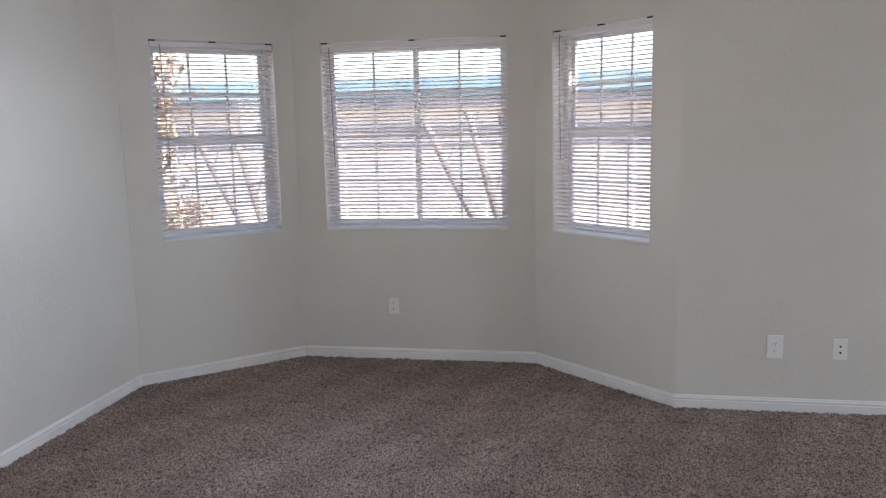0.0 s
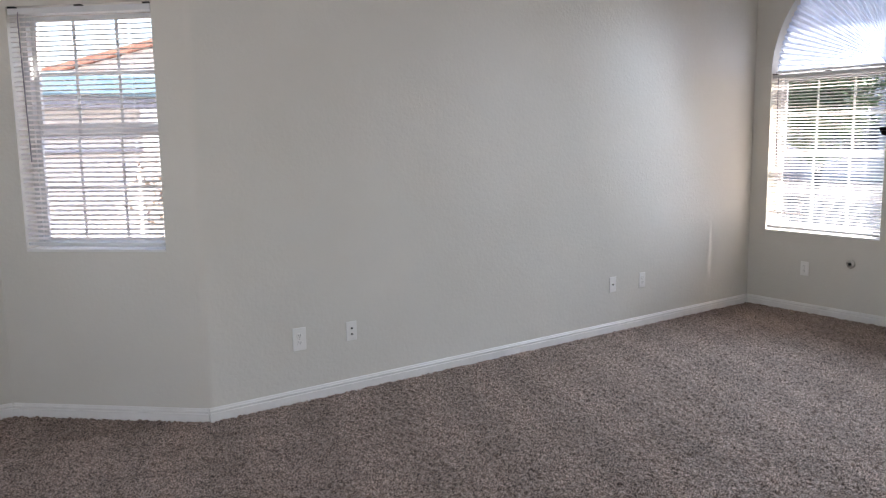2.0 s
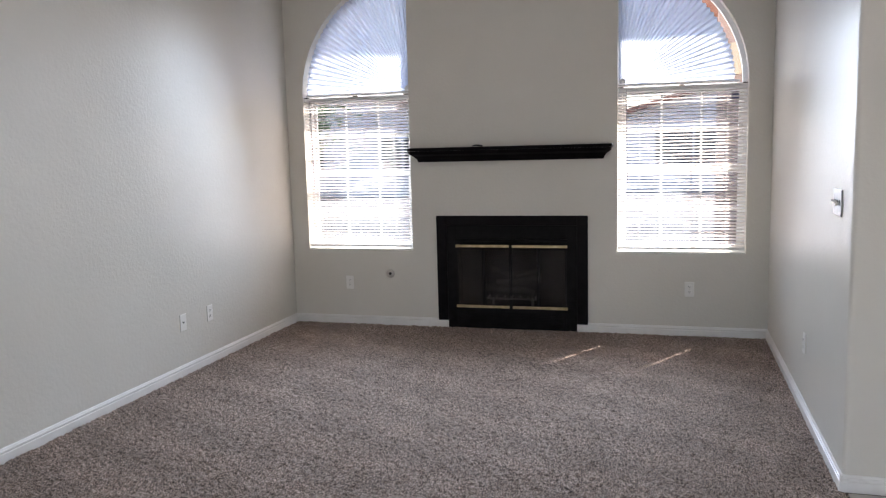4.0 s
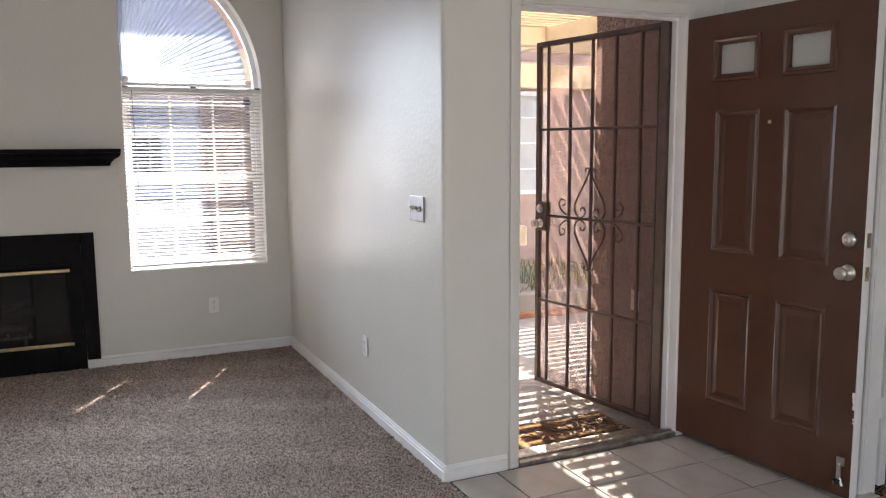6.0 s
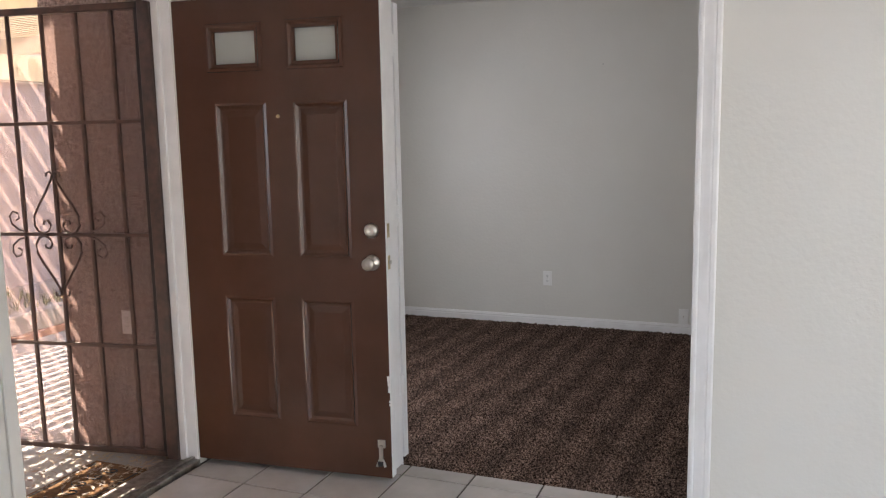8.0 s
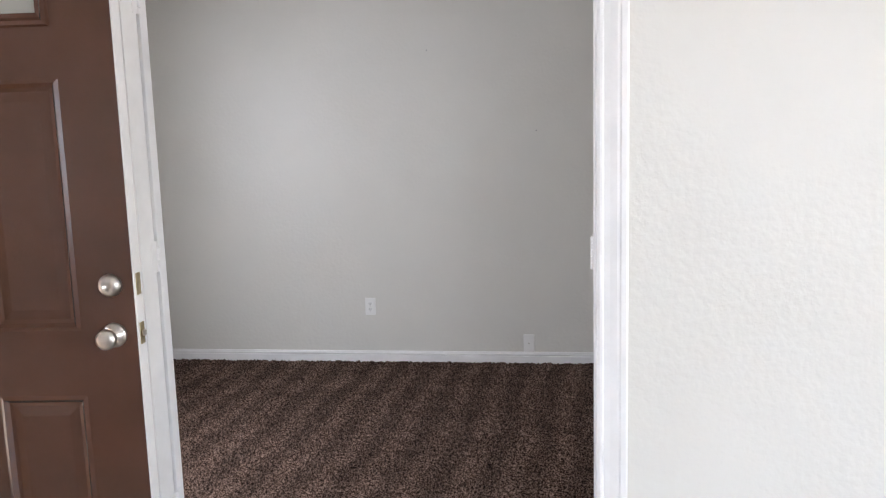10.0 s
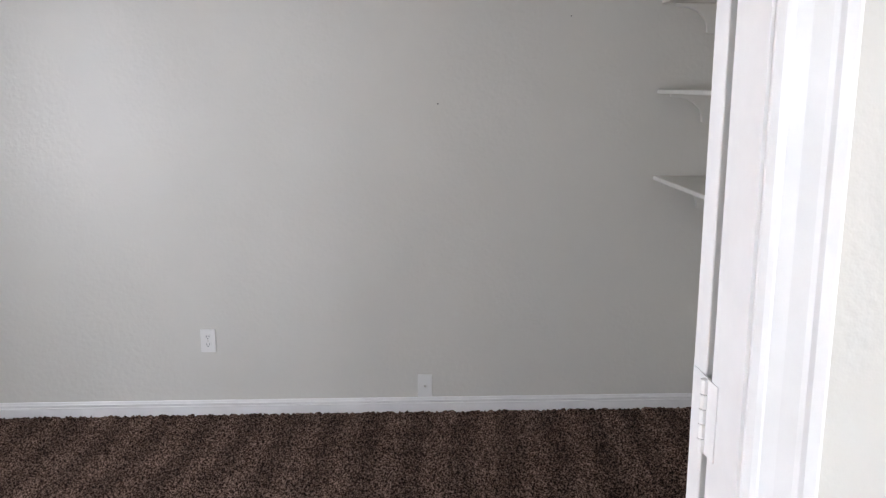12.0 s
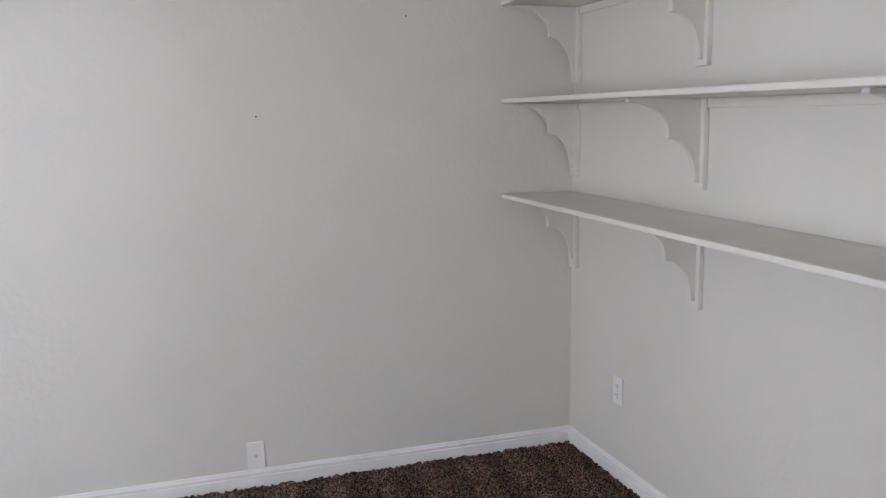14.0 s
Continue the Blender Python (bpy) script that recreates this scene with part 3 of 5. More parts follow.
def mini_blind(m, u0, u1, z0, z1, wand_side, wand_long, label, pitch=0.0245, hole_half=0.010):
    t = thing("mini_blind", m @ pose((u0 + u1) / 2, 0.018, z0), label, "window blind", "white mini blinds on the windows")
    w, h = (u1 - u0) / 2 - 0.006, z1 - z0
    box_part("headrail", (-w, w, -0.014, 0.014, h - 0.040, h - 0.010), VINYL, t, r=0.002)
    for x in (-w + 0.02, 0.0, w - 0.02):
        box_part("mounting_clip", (x - 0.018, x + 0.018, -0.015, 0.012, h - 0.0095, h - 0.001), DARK, t, "dark metal clip over the headrail")
    box_part("bottom_rail", (-w + 0.003, w - 0.003, -0.0115, 0.0115, 0.018, 0.034), VINYL, t, r=0.003)
    ladders = [-w * 0.68, w * 0.68] if w < 0.55 else [-w * 0.78, 0.0, w * 0.78]
    data = slat_mesh(w - 0.002, ladders, hole_half)
    for k in range(int((h - 0.085) / pitch) + 1):
        s = new("slat", data)
        s.parent = t
        s.matrix_basis = pose(random.uniform(-0.0015, 0.0015), 0, h - 0.052 - k * pitch, 9 + random.uniform(-0.8, 0.8), random.uniform(-0.08, 0.08), 0)
    for x in ladders:
        for y in (-0.0128, 0.0128):
            bm = bmesh.new()
            tube(bm, [(x + 0.009, y, 0.03), (x + 0.009, y, h - 0.03)], 0.0007, 5)
            part("ladder_cord", bm, VINYL, t)
    bm = bmesh.new()
    x = wand_side * (w - 0.06)
    tube(bm, [(x, -0.018, h - 0.03), (x, -0.024, h - 0.06), (x + 0.012, -0.026, h - wand_long)], 0.0032, 6)
    part("tilt_wand", bm, GREYTRIM, t, "thin translucent tilt wand")
    return t


mini_blind(M_BAY_L, *W1, SILL + 0.014, HEAD, -1, 0.82, "open white mini blind in the bay's narrow window")
mini_blind(M_BAY_C, *W2, SILL + 0.014, HEAD, -1, 0.82, "open white mini blind in the bay's wide window")
mini_blind(M_BAY_R, *W3, SILL + 0.014, HEAD, -1, 0.78, "open white mini blind in the bay's narrow window")
mini_blind(M_EAST, *WE, E_SILL + 0.014, E_SPRING - 0.004, -1, 0.75, "open white mini blind beside the fireplace", hole_half=0.004)
mini_blind(M_EAST, *WF, E_SILL + 0.014, F_SPRING - 0.004, -1, 0.72, "open white mini blind beside the fireplace")
bm = bmesh.new()
lathe(bm, [(0.033, 0), (0.033, 0.0015)], 8, M_EAST @ pose(WF[1] - 0.085, 0.118, 1.80, 90, 0, 22))
tagged(part("security_sticker", bm, STICKER), "small dark blue octagonal sticker on the window", "sticker")


# ---- plates on the walls ----
def outlet(m, label, w=0.070, h=0.114):
    """A duplex socket; m puts its middle on the wall, with y into the wall."""
    t = thing("wall_outlet", m, label, "outlet", "white wall outlets")
    box_part("cover_plate", (-w / 2, w / 2, -0.006, 0.0, -h / 2, h / 2), PLASTIC, t, r=0.003)
    for z in (-0.0195, 0.0195):
        bm = bmesh.new()
        tmp = bmesh.new()
        lathe(tmp, [(0.0168, 0), (0.0168, 0.002), (0.0158, 0.003)], 16)
        for v in tmp.verts:
            v.co.y = max(-0.0135, min(0.0135, v.co.y))
        absorb(bm, tmp, pose(0, -0.006, z, 90))
        face = part("socket_face", bm, PLASTIC, t)
        for x in (-0.0062, 0.0062):
            box_part("slot", (x - 0.0012, x + 0.0012, -0.0096, -0.0088, z, z + 0.008), DARK, face)
        bm = bmesh.new()
        lathe(bm, [(0.0025, 0), (0.0025, 0.0008)], 10, pose(0, -0.0088, z - 0.006, 90))
        part("ground_hole", bm, DARK, face)
    bm = bmesh.new()
    lathe(bm, [(0.003, 0), (0.003, 0.0015), (0.001, 0.002)], 10, pose(0, -0.006, 0, 90))
    part("screw", bm, NICKEL, t)
    return t


def jack_plate(m, label, holes, w=0.070, h=0.114):
    t = thing("jack_plate", m, label, "jack plate", "white jack plates")
    box_part("cover_plate", (-w / 2, w / 2, -0.006, 0.0, -h / 2, h / 2), PLASTIC, t, r=0.003)
    for kind, z in holes:
        bm = bmesh.new()
        if kind == "round":
            lathe(bm, [(0.0055, 0), (0.0055, 0.007), (0.003, 0.0075)], 12, pose(0, -0.006, z, 90))
            part("connector", bm, NICKEL if len(holes) < 2 else DARK, t)
        else:
            box(bm, -0.008, 0.008, -0.0078, -0.0058, z - 0.005, z + 0.005)
            part("connector", bm, DARK, t)
    return t


def on_wall(m, u, z):
    return m @ pose(u, -0.0005, z)


outlet(on_wall(M_NORTH, 1.145, 0.355), "oversized white duplex outlet above the baseboard", 0.082, 0.130)
jack_plate(on_wall(M_NORTH, 1.475, 0.350), "white plate with two dark sockets", [("round", 0.017), ("round", -0.017)])
jack_plate(on_wall(M_NORTH, 3.674, 0.354), "white telephone jack plate", [("square", 0.0)])
outlet(on_wall(M_NORTH, 4.0, 0.352), "white duplex outlet above the baseboard")
outlet(on_wall(M_BAY_C, -1.167 + 1.82, 0.366), "white duplex outlet under the bay window")
outlet(on_wall(M_EAST, NORTH - 4.274, 0.353), "white duplex outlet beside the gas valve")
outlet(on_wall(M_EAST, NORTH - 1.497, 0.357), "white duplex outlet under the window")
outlet(on_wall(M_SOUTH, EAST - 3.686, 0.374), "white duplex outlet above the baseboard")
outlet(on_wall(M_HALL, ENTRY + 0.362, 0.362), "white duplex outlet on the hall wall")
M_BEDS = pose(BED_EAST, BED_SOUTH, 0, 0, 0, 180)
M_BEDW = pose(BED_WEST, BED_SOUTH, 0, 0, 0, 90)
outlet(on_wall(M_BEDS, BED_EAST - 1.77, 0.363), "white duplex outlet on the bedroom wall")
jack_plate(on_wall(M_BEDS, BED_EAST - 0.742, 0.124), "white coaxial plate just above the baseboard", [("round", 0.0)])
outlet(on_wall(M_BEDW, -3.095 - BED_SOUTH, 0.361), "white duplex outlet under the shelves")
outlet(pose(3.045, -0.4195, 0.625, 0, 0, 180), "weathered white outlet on the stucco porch wall")

t = thing("light_switch", on_wall(M_SOUTH, EAST - 2.925, 1.195), "brushed grey metal three-gang switch plate with white toggles", "light switch")
box_part("cover_plate", (-0.082, 0.082, -0.006, 0, -0.058, 0.058), STEEL, t, "brushed grey metal plate", r=0.003)
for x, up in ((-0.046, 1), (0, 1), (0.046, -1)):
    bm = bmesh.new()
    box(bm, x - 0.005, x + 0.005, -0.008, -0.005, -0.012, 0.012)
    part("toggle_slot", bm, DARK, t)
    bm = bmesh.new()
    soft_box(bm, -0.0035, 0.0035, -0.018, 0.0, -0.005, 0.005, 0.001, pose(x, -0.007, 0, -25 * up))
    part("toggle", bm, PLASTIC, t)

t = thing("gas_valve", on_wall(M_EAST, NORTH - 3.906, 0.434), "round metal gas valve key plate on the wall", "gas valve")
bm = bmesh.new()
lathe(bm, [(0.036, 0), (0.036, 0.003), (0.030, 0.009), (0.016, 0.011), (0.016, 0.006)], 24, pose(0, 0, 0, 90))
part("flange", bm, NICKEL, t, smooth=False)
bm = bmesh.new()
lathe(bm, [(0.012, 0.005), (0.012, 0.016), (0.007, 0.018)], 12, pose(0, 0, 0, 90))
part("valve_stem", bm, DARK, t)


# ---- fireplace ----
FP = pose(EAST, 2.874, 0, 0, 0, -90)
t = thing("fireplace", FP, "black fireplace insert with glass doors, brass trim and gas logs", "fireplace")
for x0, x1, z0, z1 in ((-0.614, -0.530, 0.055, 0.922), (0.530, 0.614, 0.055, 0.922), (-0.530, 0.530, 0.845, 0.922)):
    box_part("surround_board", (x0, x1, -0.022, -0.001, z0, z1), BLACK, t, "black painted flat wood board", r=0.004)
for x0, x1, z0, z1 in ((-0.529, -0.445, -0.005, 0.844), (0.445, 0.529, -0.005, 0.844), (-0.445, 0.445, -0.005, 0.165), (-0.445, 0.445, 0.70, 0.844)):
    box_part("face_plate", (x0, x1, -0.014, -0.002, z0, z1), SOOT, t, "black steel face", r=0.002)
box_part("hood", (-0.46, 0.46, -0.035, -0.0145, 0.715, 0.735), SOOT, t, r=0.004)
for k in range(4):
    box_part("louvre", (-0.43, 0.43, -0.019, -0.0145, 0.035 + k * 0.026, 0.050 + k * 0.026), SOOT, t, r=0.002)
for z in (0.676, 0.178):
    for x0, x1 in ((-0.455, -0.014), (0.014, 0.455)):
        box_part("brass_trim", (x0, x1, -0.026, -0.014, z - 0.011, z + 0.011), BRASS, t, "worn brass door rail", r=0.003)
for x0, x1 in ((-0.445, -0.225), (-0.222, -0.002), (0.002, 0.222), (0.225, 0.445)):
    g = box_part("glass_door", (x0, x1, -0.018, -0.013, 0.188, 0.664), SMOKED, t, "smoked glass folding door")
    bm = bmesh.new()
    for a, b in ((x0, x0 + 0.008), (x1 - 0.008, x1)):
        box(bm, a, b, -0.0205, -0.0115, 0.189, 0.663)
    part("door_stile", bm, SOOT, g)
bm = bmesh.new()
for x0, x1, y0, y1, z0, z1 in ((-0.44, 0.44, 0.10, 0.115, 0.12, 0.70), (-0.445, -0.43, 0.0, 0.10, 0.12, 0.70), (0.43, 0.445, 0.0, 0.10, 0.12, 0.70), (-0.44, 0.44, 0.0, 0.11, 0.11, 0.125), (-0.44, 0.44, 0.0, 0.11, 0.70, 0.71)):
    box(bm, x0, x1, y0, y1, z0, z1)
part("firebox", bm, SOOT, t)
for x, z, ln, an, r in ((-0.04, 0.30, 0.42, 4, 0.038), (0.05, 0.38, 0.36, -7, 0.034), (-0.08, 0.445, 0.20, 22, 0.026), (0.12, 0.44, 0.18, -18, 0.024)):
    bm = bmesh.new()
    tube(bm, [(ln * (k / 8 - 0.5), 0.004 * math.sin(k * 2.1), 0.006 * math.sin(k * 1.3)) for k in range(9)], [r * (0.85 + 0.15 * math.sin(k * 2.7 + x * 9)) for k in range(9)], 9, pose(x, 0.052, z, 0, an, 0))
    part("gas_log", bm, LOG, t, smooth=True)
bm = bmesh.new()
for k in range(7):
    box(bm, -0.20 + k * 0.064, -0.19 + k * 0.064, 0.020, 0.09, 0.245, 0.258)
box(bm, -0.21, 0.21, 0.016, 0.022, 0.232, 0.248)
box(bm, -0.17, -0.155, 0.03, 0.08, 0.125, 0.24)
box(bm, 0.155, 0.17, 0.03, 0.08, 0.125, 0.24)
part("grate", bm, NICKEL, t, "dull metal log grate")

t = thing("mantel_shelf", pose(EAST, 2.872, 1.362, 0, 0, -90), "black painted crown-moulded mantel shelf on the wall", "mantel")
bm = bmesh.new()
prof = [(0.0, 0.0), (0.070, 0.0), (0.078, 0.022), (0.100, 0.046), (0.128, 0.062), (0.138, 0.088), (0.0, 0.088)]
loops = []
for s in (-1, 1):
    loops.append([bm.verts.new((s * (0.668 + d), -d - 0.001, z)) for d, z in prof])
for i in range(len(prof)):
    j = (i + 1) % len(prof)
    bm.faces.new((loops[0][i], loops[0][j], loops[1][j], loops[1][i]))
for s in (0, 1):
    inner = [bm.verts.new(((-1, 1)[s] * 0.668, -0.001, z)) for d, z in prof]
    for i in range(len(prof) - 1):
        bm.faces.new((loops[s][i], loops[s][i + 1], inner[i + 1], inner[i]))
bmesh.ops.remove_doubles(bm, verts=bm.verts[:], dist=1e-5)
part("moulding", bm, BLACK, t)
box_part("shelf_top", (-0.806, 0.806, -0.150, -0.001, 0.0885, 0.114), BLACK, t, r=0.004)
bm = bmesh.new()
tube(bm, [(0, 0, 0.006), (0.03, 0.004, 0.010), (0.06, 0.0, 0.012), (0.085, -0.006, 0.007)], [0.006, 0.008, 0.007, 0.005], 7, pose(5.28, 3.07, 1.4755, 0, 0, 90))
tagged(part("remote_key", bm, DARK), "small dark metal key lying on the mantel", "key")


# ---- entry door ----
JY0, JY1 = -0.355, 0.563
bm = bmesh.new()
for y0, y1, z0, z1 in ((JY1, JY1 + 0.012, 0.0, 2.10), (JY0 - 0.012, JY0, 0.0, 2.10), (JY0, JY1, 2.088, 2.10)):
    box(bm, ENTRY - 0.004, ENTRY + 0.085, y0, y1, z0, z1)
for y0, y1, z0, z1 in ((JY1 - 0.012, JY1, 0.0, 2.088), (JY0, JY0 + 0.012, 0.0, 2.088), (JY0 + 0.012, JY1 - 0.012, 2.076, 2.088)):
    box(bm, ENTRY + 0.050, ENTRY + 0.084, y0, y1, z0, z1)
structure(part("door_frame_entry", bm, TRIM), "white painted front door frame", "door frame")
bm = bmesh.new()
for y0, y1, z0, z1 in ((JY1 + 0.004, JY1 + 0.052, -0.005, 2.140), (JY0 - 0.052, JY0 - 0.004, -0.005, 2.140), (JY0 - 0.004, JY1 + 0.004, 2.092, 2.140)):
    soft_box(bm, ENTRY - 0.014, ENTRY - 0.001, y0, y1, z0, z1, 0.004)
structure(part("trim_entry", bm, PAINT), "off-white casing round the front door", "trim")
bm = bmesh.new()
for y0, y1, z0, z1 in ((JY1 - 0.020, JY1 + 0.012, -0.02, 2.13), (JY0 - 0.012, JY0 + 0.026, -0.02, 2.13), (JY0 + 0.026, JY1 - 0.020, 2.085, 2.13)):
    soft_box(bm, ENTRY + 0.086, ENTRY + 0.150, y0, y1, z0, z1, 0.004)
structure(part("gate_frame", bm, GATEPAINT), "brown painted iron gate frame", "door frame")
bm = bmesh.new()
soft_box(bm, ENTRY - 0.02, ENTRY + 0.055, JY0, JY1, -0.02, 0.022, 0.006)
soft_box(bm, ENTRY + 0.055, ENTRY + 0.150, JY0, JY1, -0.03, 0.010, 0.004)
soft_box(bm, ENTRY + 0.010, ENTRY + 0.030, JY0, JY1, 0.0225, 0.030, 0.003)
structure(part("threshold", bm, ALU), "worn metal door threshold", "threshold")


def front_door():
    """Leaf with its hinge on x = 0, the room's face towards -y of the leaf."""
    t = thing("door_1", pose(2.628, -0.404, 0.026, 0, 0, 180 + 5.0), "open brown panelled front door with two small frosted lites", "door")
    w, h, d = 0.948, 2.045, 0.044
    panels = [(0.185, 0.430), (0.556, 0.798)]
    lites = [(0.160, 0.424), (0.535, 0.790)]
    rows = [(0.218, 0.772), (0.952, 1.608)]
    lite = (1.738, 1.940)
    holes = [(*p, *r) for p in panels for r in rows] + [(*p, *lite) for p in lites]
    xs = sorted({0, w, *[v for p in panels + lites for v in p]})
    zs = sorted({0, h, *[v for p in rows for v in p], *lite})
    bm = bmesh.new()
    for x0, x1 in zip(xs, xs[1:]):
        for z0, z1 in zip(zs, zs[1:]):
            cx, cz = (x0 + x1) / 2, (z0 + z1) / 2
            if any(a < cx < b and c < cz < e for a, b, c, e in holes):
                continue
            box(bm, x0, x1, -d, 0, z0, z1)
    bmesh.ops.remove_doubles(bm, verts=bm.verts[:], dist=1e-5)
    part("door_leaf", bm, DOORPAINT, t)
    for x0, x1 in panels:
        for z0, z1 in rows:
            bm = bmesh.new()
            for face in (-d, 0):
                s = 1 if face == 0 else -1
                steps = [(0.0, 0.0), (0.010, 0.005), (0.020, -0.006), (0.030, -0.009), (0.056, -0.004), (0.060, -0.004)]
                last = None
                for inset, lift in steps:
                    ring = [bm.verts.new((x, face + s * lift, z)) for x, z in ((x0 + inset, z0 + inset), (x1 - inset, z0 + inset), (x1 - inset, z1 - inset), (x0 + inset, z1 - inset))]
                    if last:
                        for i in range(4):
                            bm.faces.new((last[i], last[(i + 1) % 4], ring[(i + 1) % 4], ring[i]))
                    last = ring
                bm.faces.new(last)
            part("panel", bm, DOORPAINT, t)
    for x0, x1 in lites:
        z0, z1 = lite
        bm = bmesh.new()
        for face, s in ((-d, -1), (0, 1)):
            last = None
            for inset, lift in ((0.0, 0.0), (0.004, 0.010), (0.014, 0.012), (0.022, 0.004), (0.034, 0.001), (0.036, -0.014)):
                ring = [bm.verts.new((x, face + s * lift, z)) for x, z in ((x0 + inset, z0 + inset), (x1 - inset, z0 + inset), (x1 - inset, z1 - inset), (x0 + inset, z1 - inset))]
                if last:
                    for i in range(4):
                        bm.faces.new((last[i], last[(i + 1) % 4], ring[(i + 1) % 4], ring[i]))
                last = ring
        fr = part("lite_frame", bm, DOORPAINT, t)
        box_part("lite_pane", (x0 + 0.034, x1 - 0.034, -d / 2 - 0.005, -d / 2 + 0.005, z0 + 0.034, z1 - 0.034), FROST, fr, "frosted glass lite")
    for s, y in ((-1, -d), (1, 0)):
        for z, kind in ((0.938, "door_knob"), (1.072, "deadbolt")):
            bm = bmesh.new()
            m = pose(0.888, y, z, 90 if s < 0 else -90)
            if kind == "door_knob":
                lathe(bm, [(0.033, 0), (0.033, 0.004), (0.028, 0.010), (0.013, 0.014), (0.012, 0.030), (0.022, 0.036), (0.027, 0.046), (0.026, 0.058), (0.017, 0.064), (0.004, 0.065)], 22, m)
            else:
                lathe(bm, [(0.031, 0), (0.031, 0.006), (0.026, 0.016), (0.020, 0.020), (0.010, 0.021), (0.010, 0.017)], 22, m)
            part(kind, bm, NICKEL, t, "satin nickel", smooth=True)
    bm = bmesh.new()
    lathe(bm, [(0.008, 0), (0.008, 0.003), (0.004, 0.004)], 12, pose(0.484, -d, 1.548, 90))
    part("peephole", bm, BRASS, t)
    box_part("edge_strip", (w, w + 0.004, -d + 0.001, -0.001, 0.004, h - 0.004), TRIM, t, "bare pale door edge with chipped paint")
    for z in (0.938, 1.072):
        box_part("latch_plate", (w + 0.004, w + 0.006, -0.034, -0.010, z - 0.029, z + 0.029), BRASS, t, "worn latch plate")
    bm = bmesh.new()
    soft_box(bm, w + 0.006, w + 0.016, -0.028, -0.016, 0.930, 0.946, 0.003)
    part("latch_bolt", bm, NICKEL, t)
    stop = part("door_stop", stop_mesh(), NICKEL, t, "flip-down metal door stop", smooth=False)
    bm = bmesh.new()
    lathe(bm, [(0.011, 0), (0.013, 0.016), (0.011, 0.018)], 10, pose(0.905, -d - 0.022, 0.062, 0))
    part("rubber_tip", bm, DARK, stop)
    for z in (0.18, 1.02, 1.86):
        bm = bmesh.new()
        tube(bm, [(0.0, 0.006, z - 0.045), (0.0, 0.006, z + 0.045)], 0.007, 8)
        part("hinge", bm, BRASS, t)
    for k in range(7):
        z = 0.30 + random.random() * 0.14
        s = 0.004 + random.random() * 0.007
        box_part("paint_chip", (w - s, w + 0.001, -d - 0.0012, -d - 0.0002, z, z + s * 2.2), TRIM, t, "pale chip in the paint")
    return t


def stop_mesh():
    d = -0.044
    bm = bmesh.new()
    soft_box(bm, 0.888, 0.922, d - 0.008, d, 0.135, 0.170, 0.002)
    soft_box(bm, 0.897, 0.913, d - 0.020, d - 0.006, 0.060, 0.150, 0.003)
    tube(bm, [(0.899, d - 0.012, 0.085), (0.886, d - 0.016, 0.055)], 0.006, 7)
    tube(bm, [(0.911, d - 0.012, 0.085), (0.924, d - 0.016, 0.055)], 0.006, 7)
    return bm


front_door()


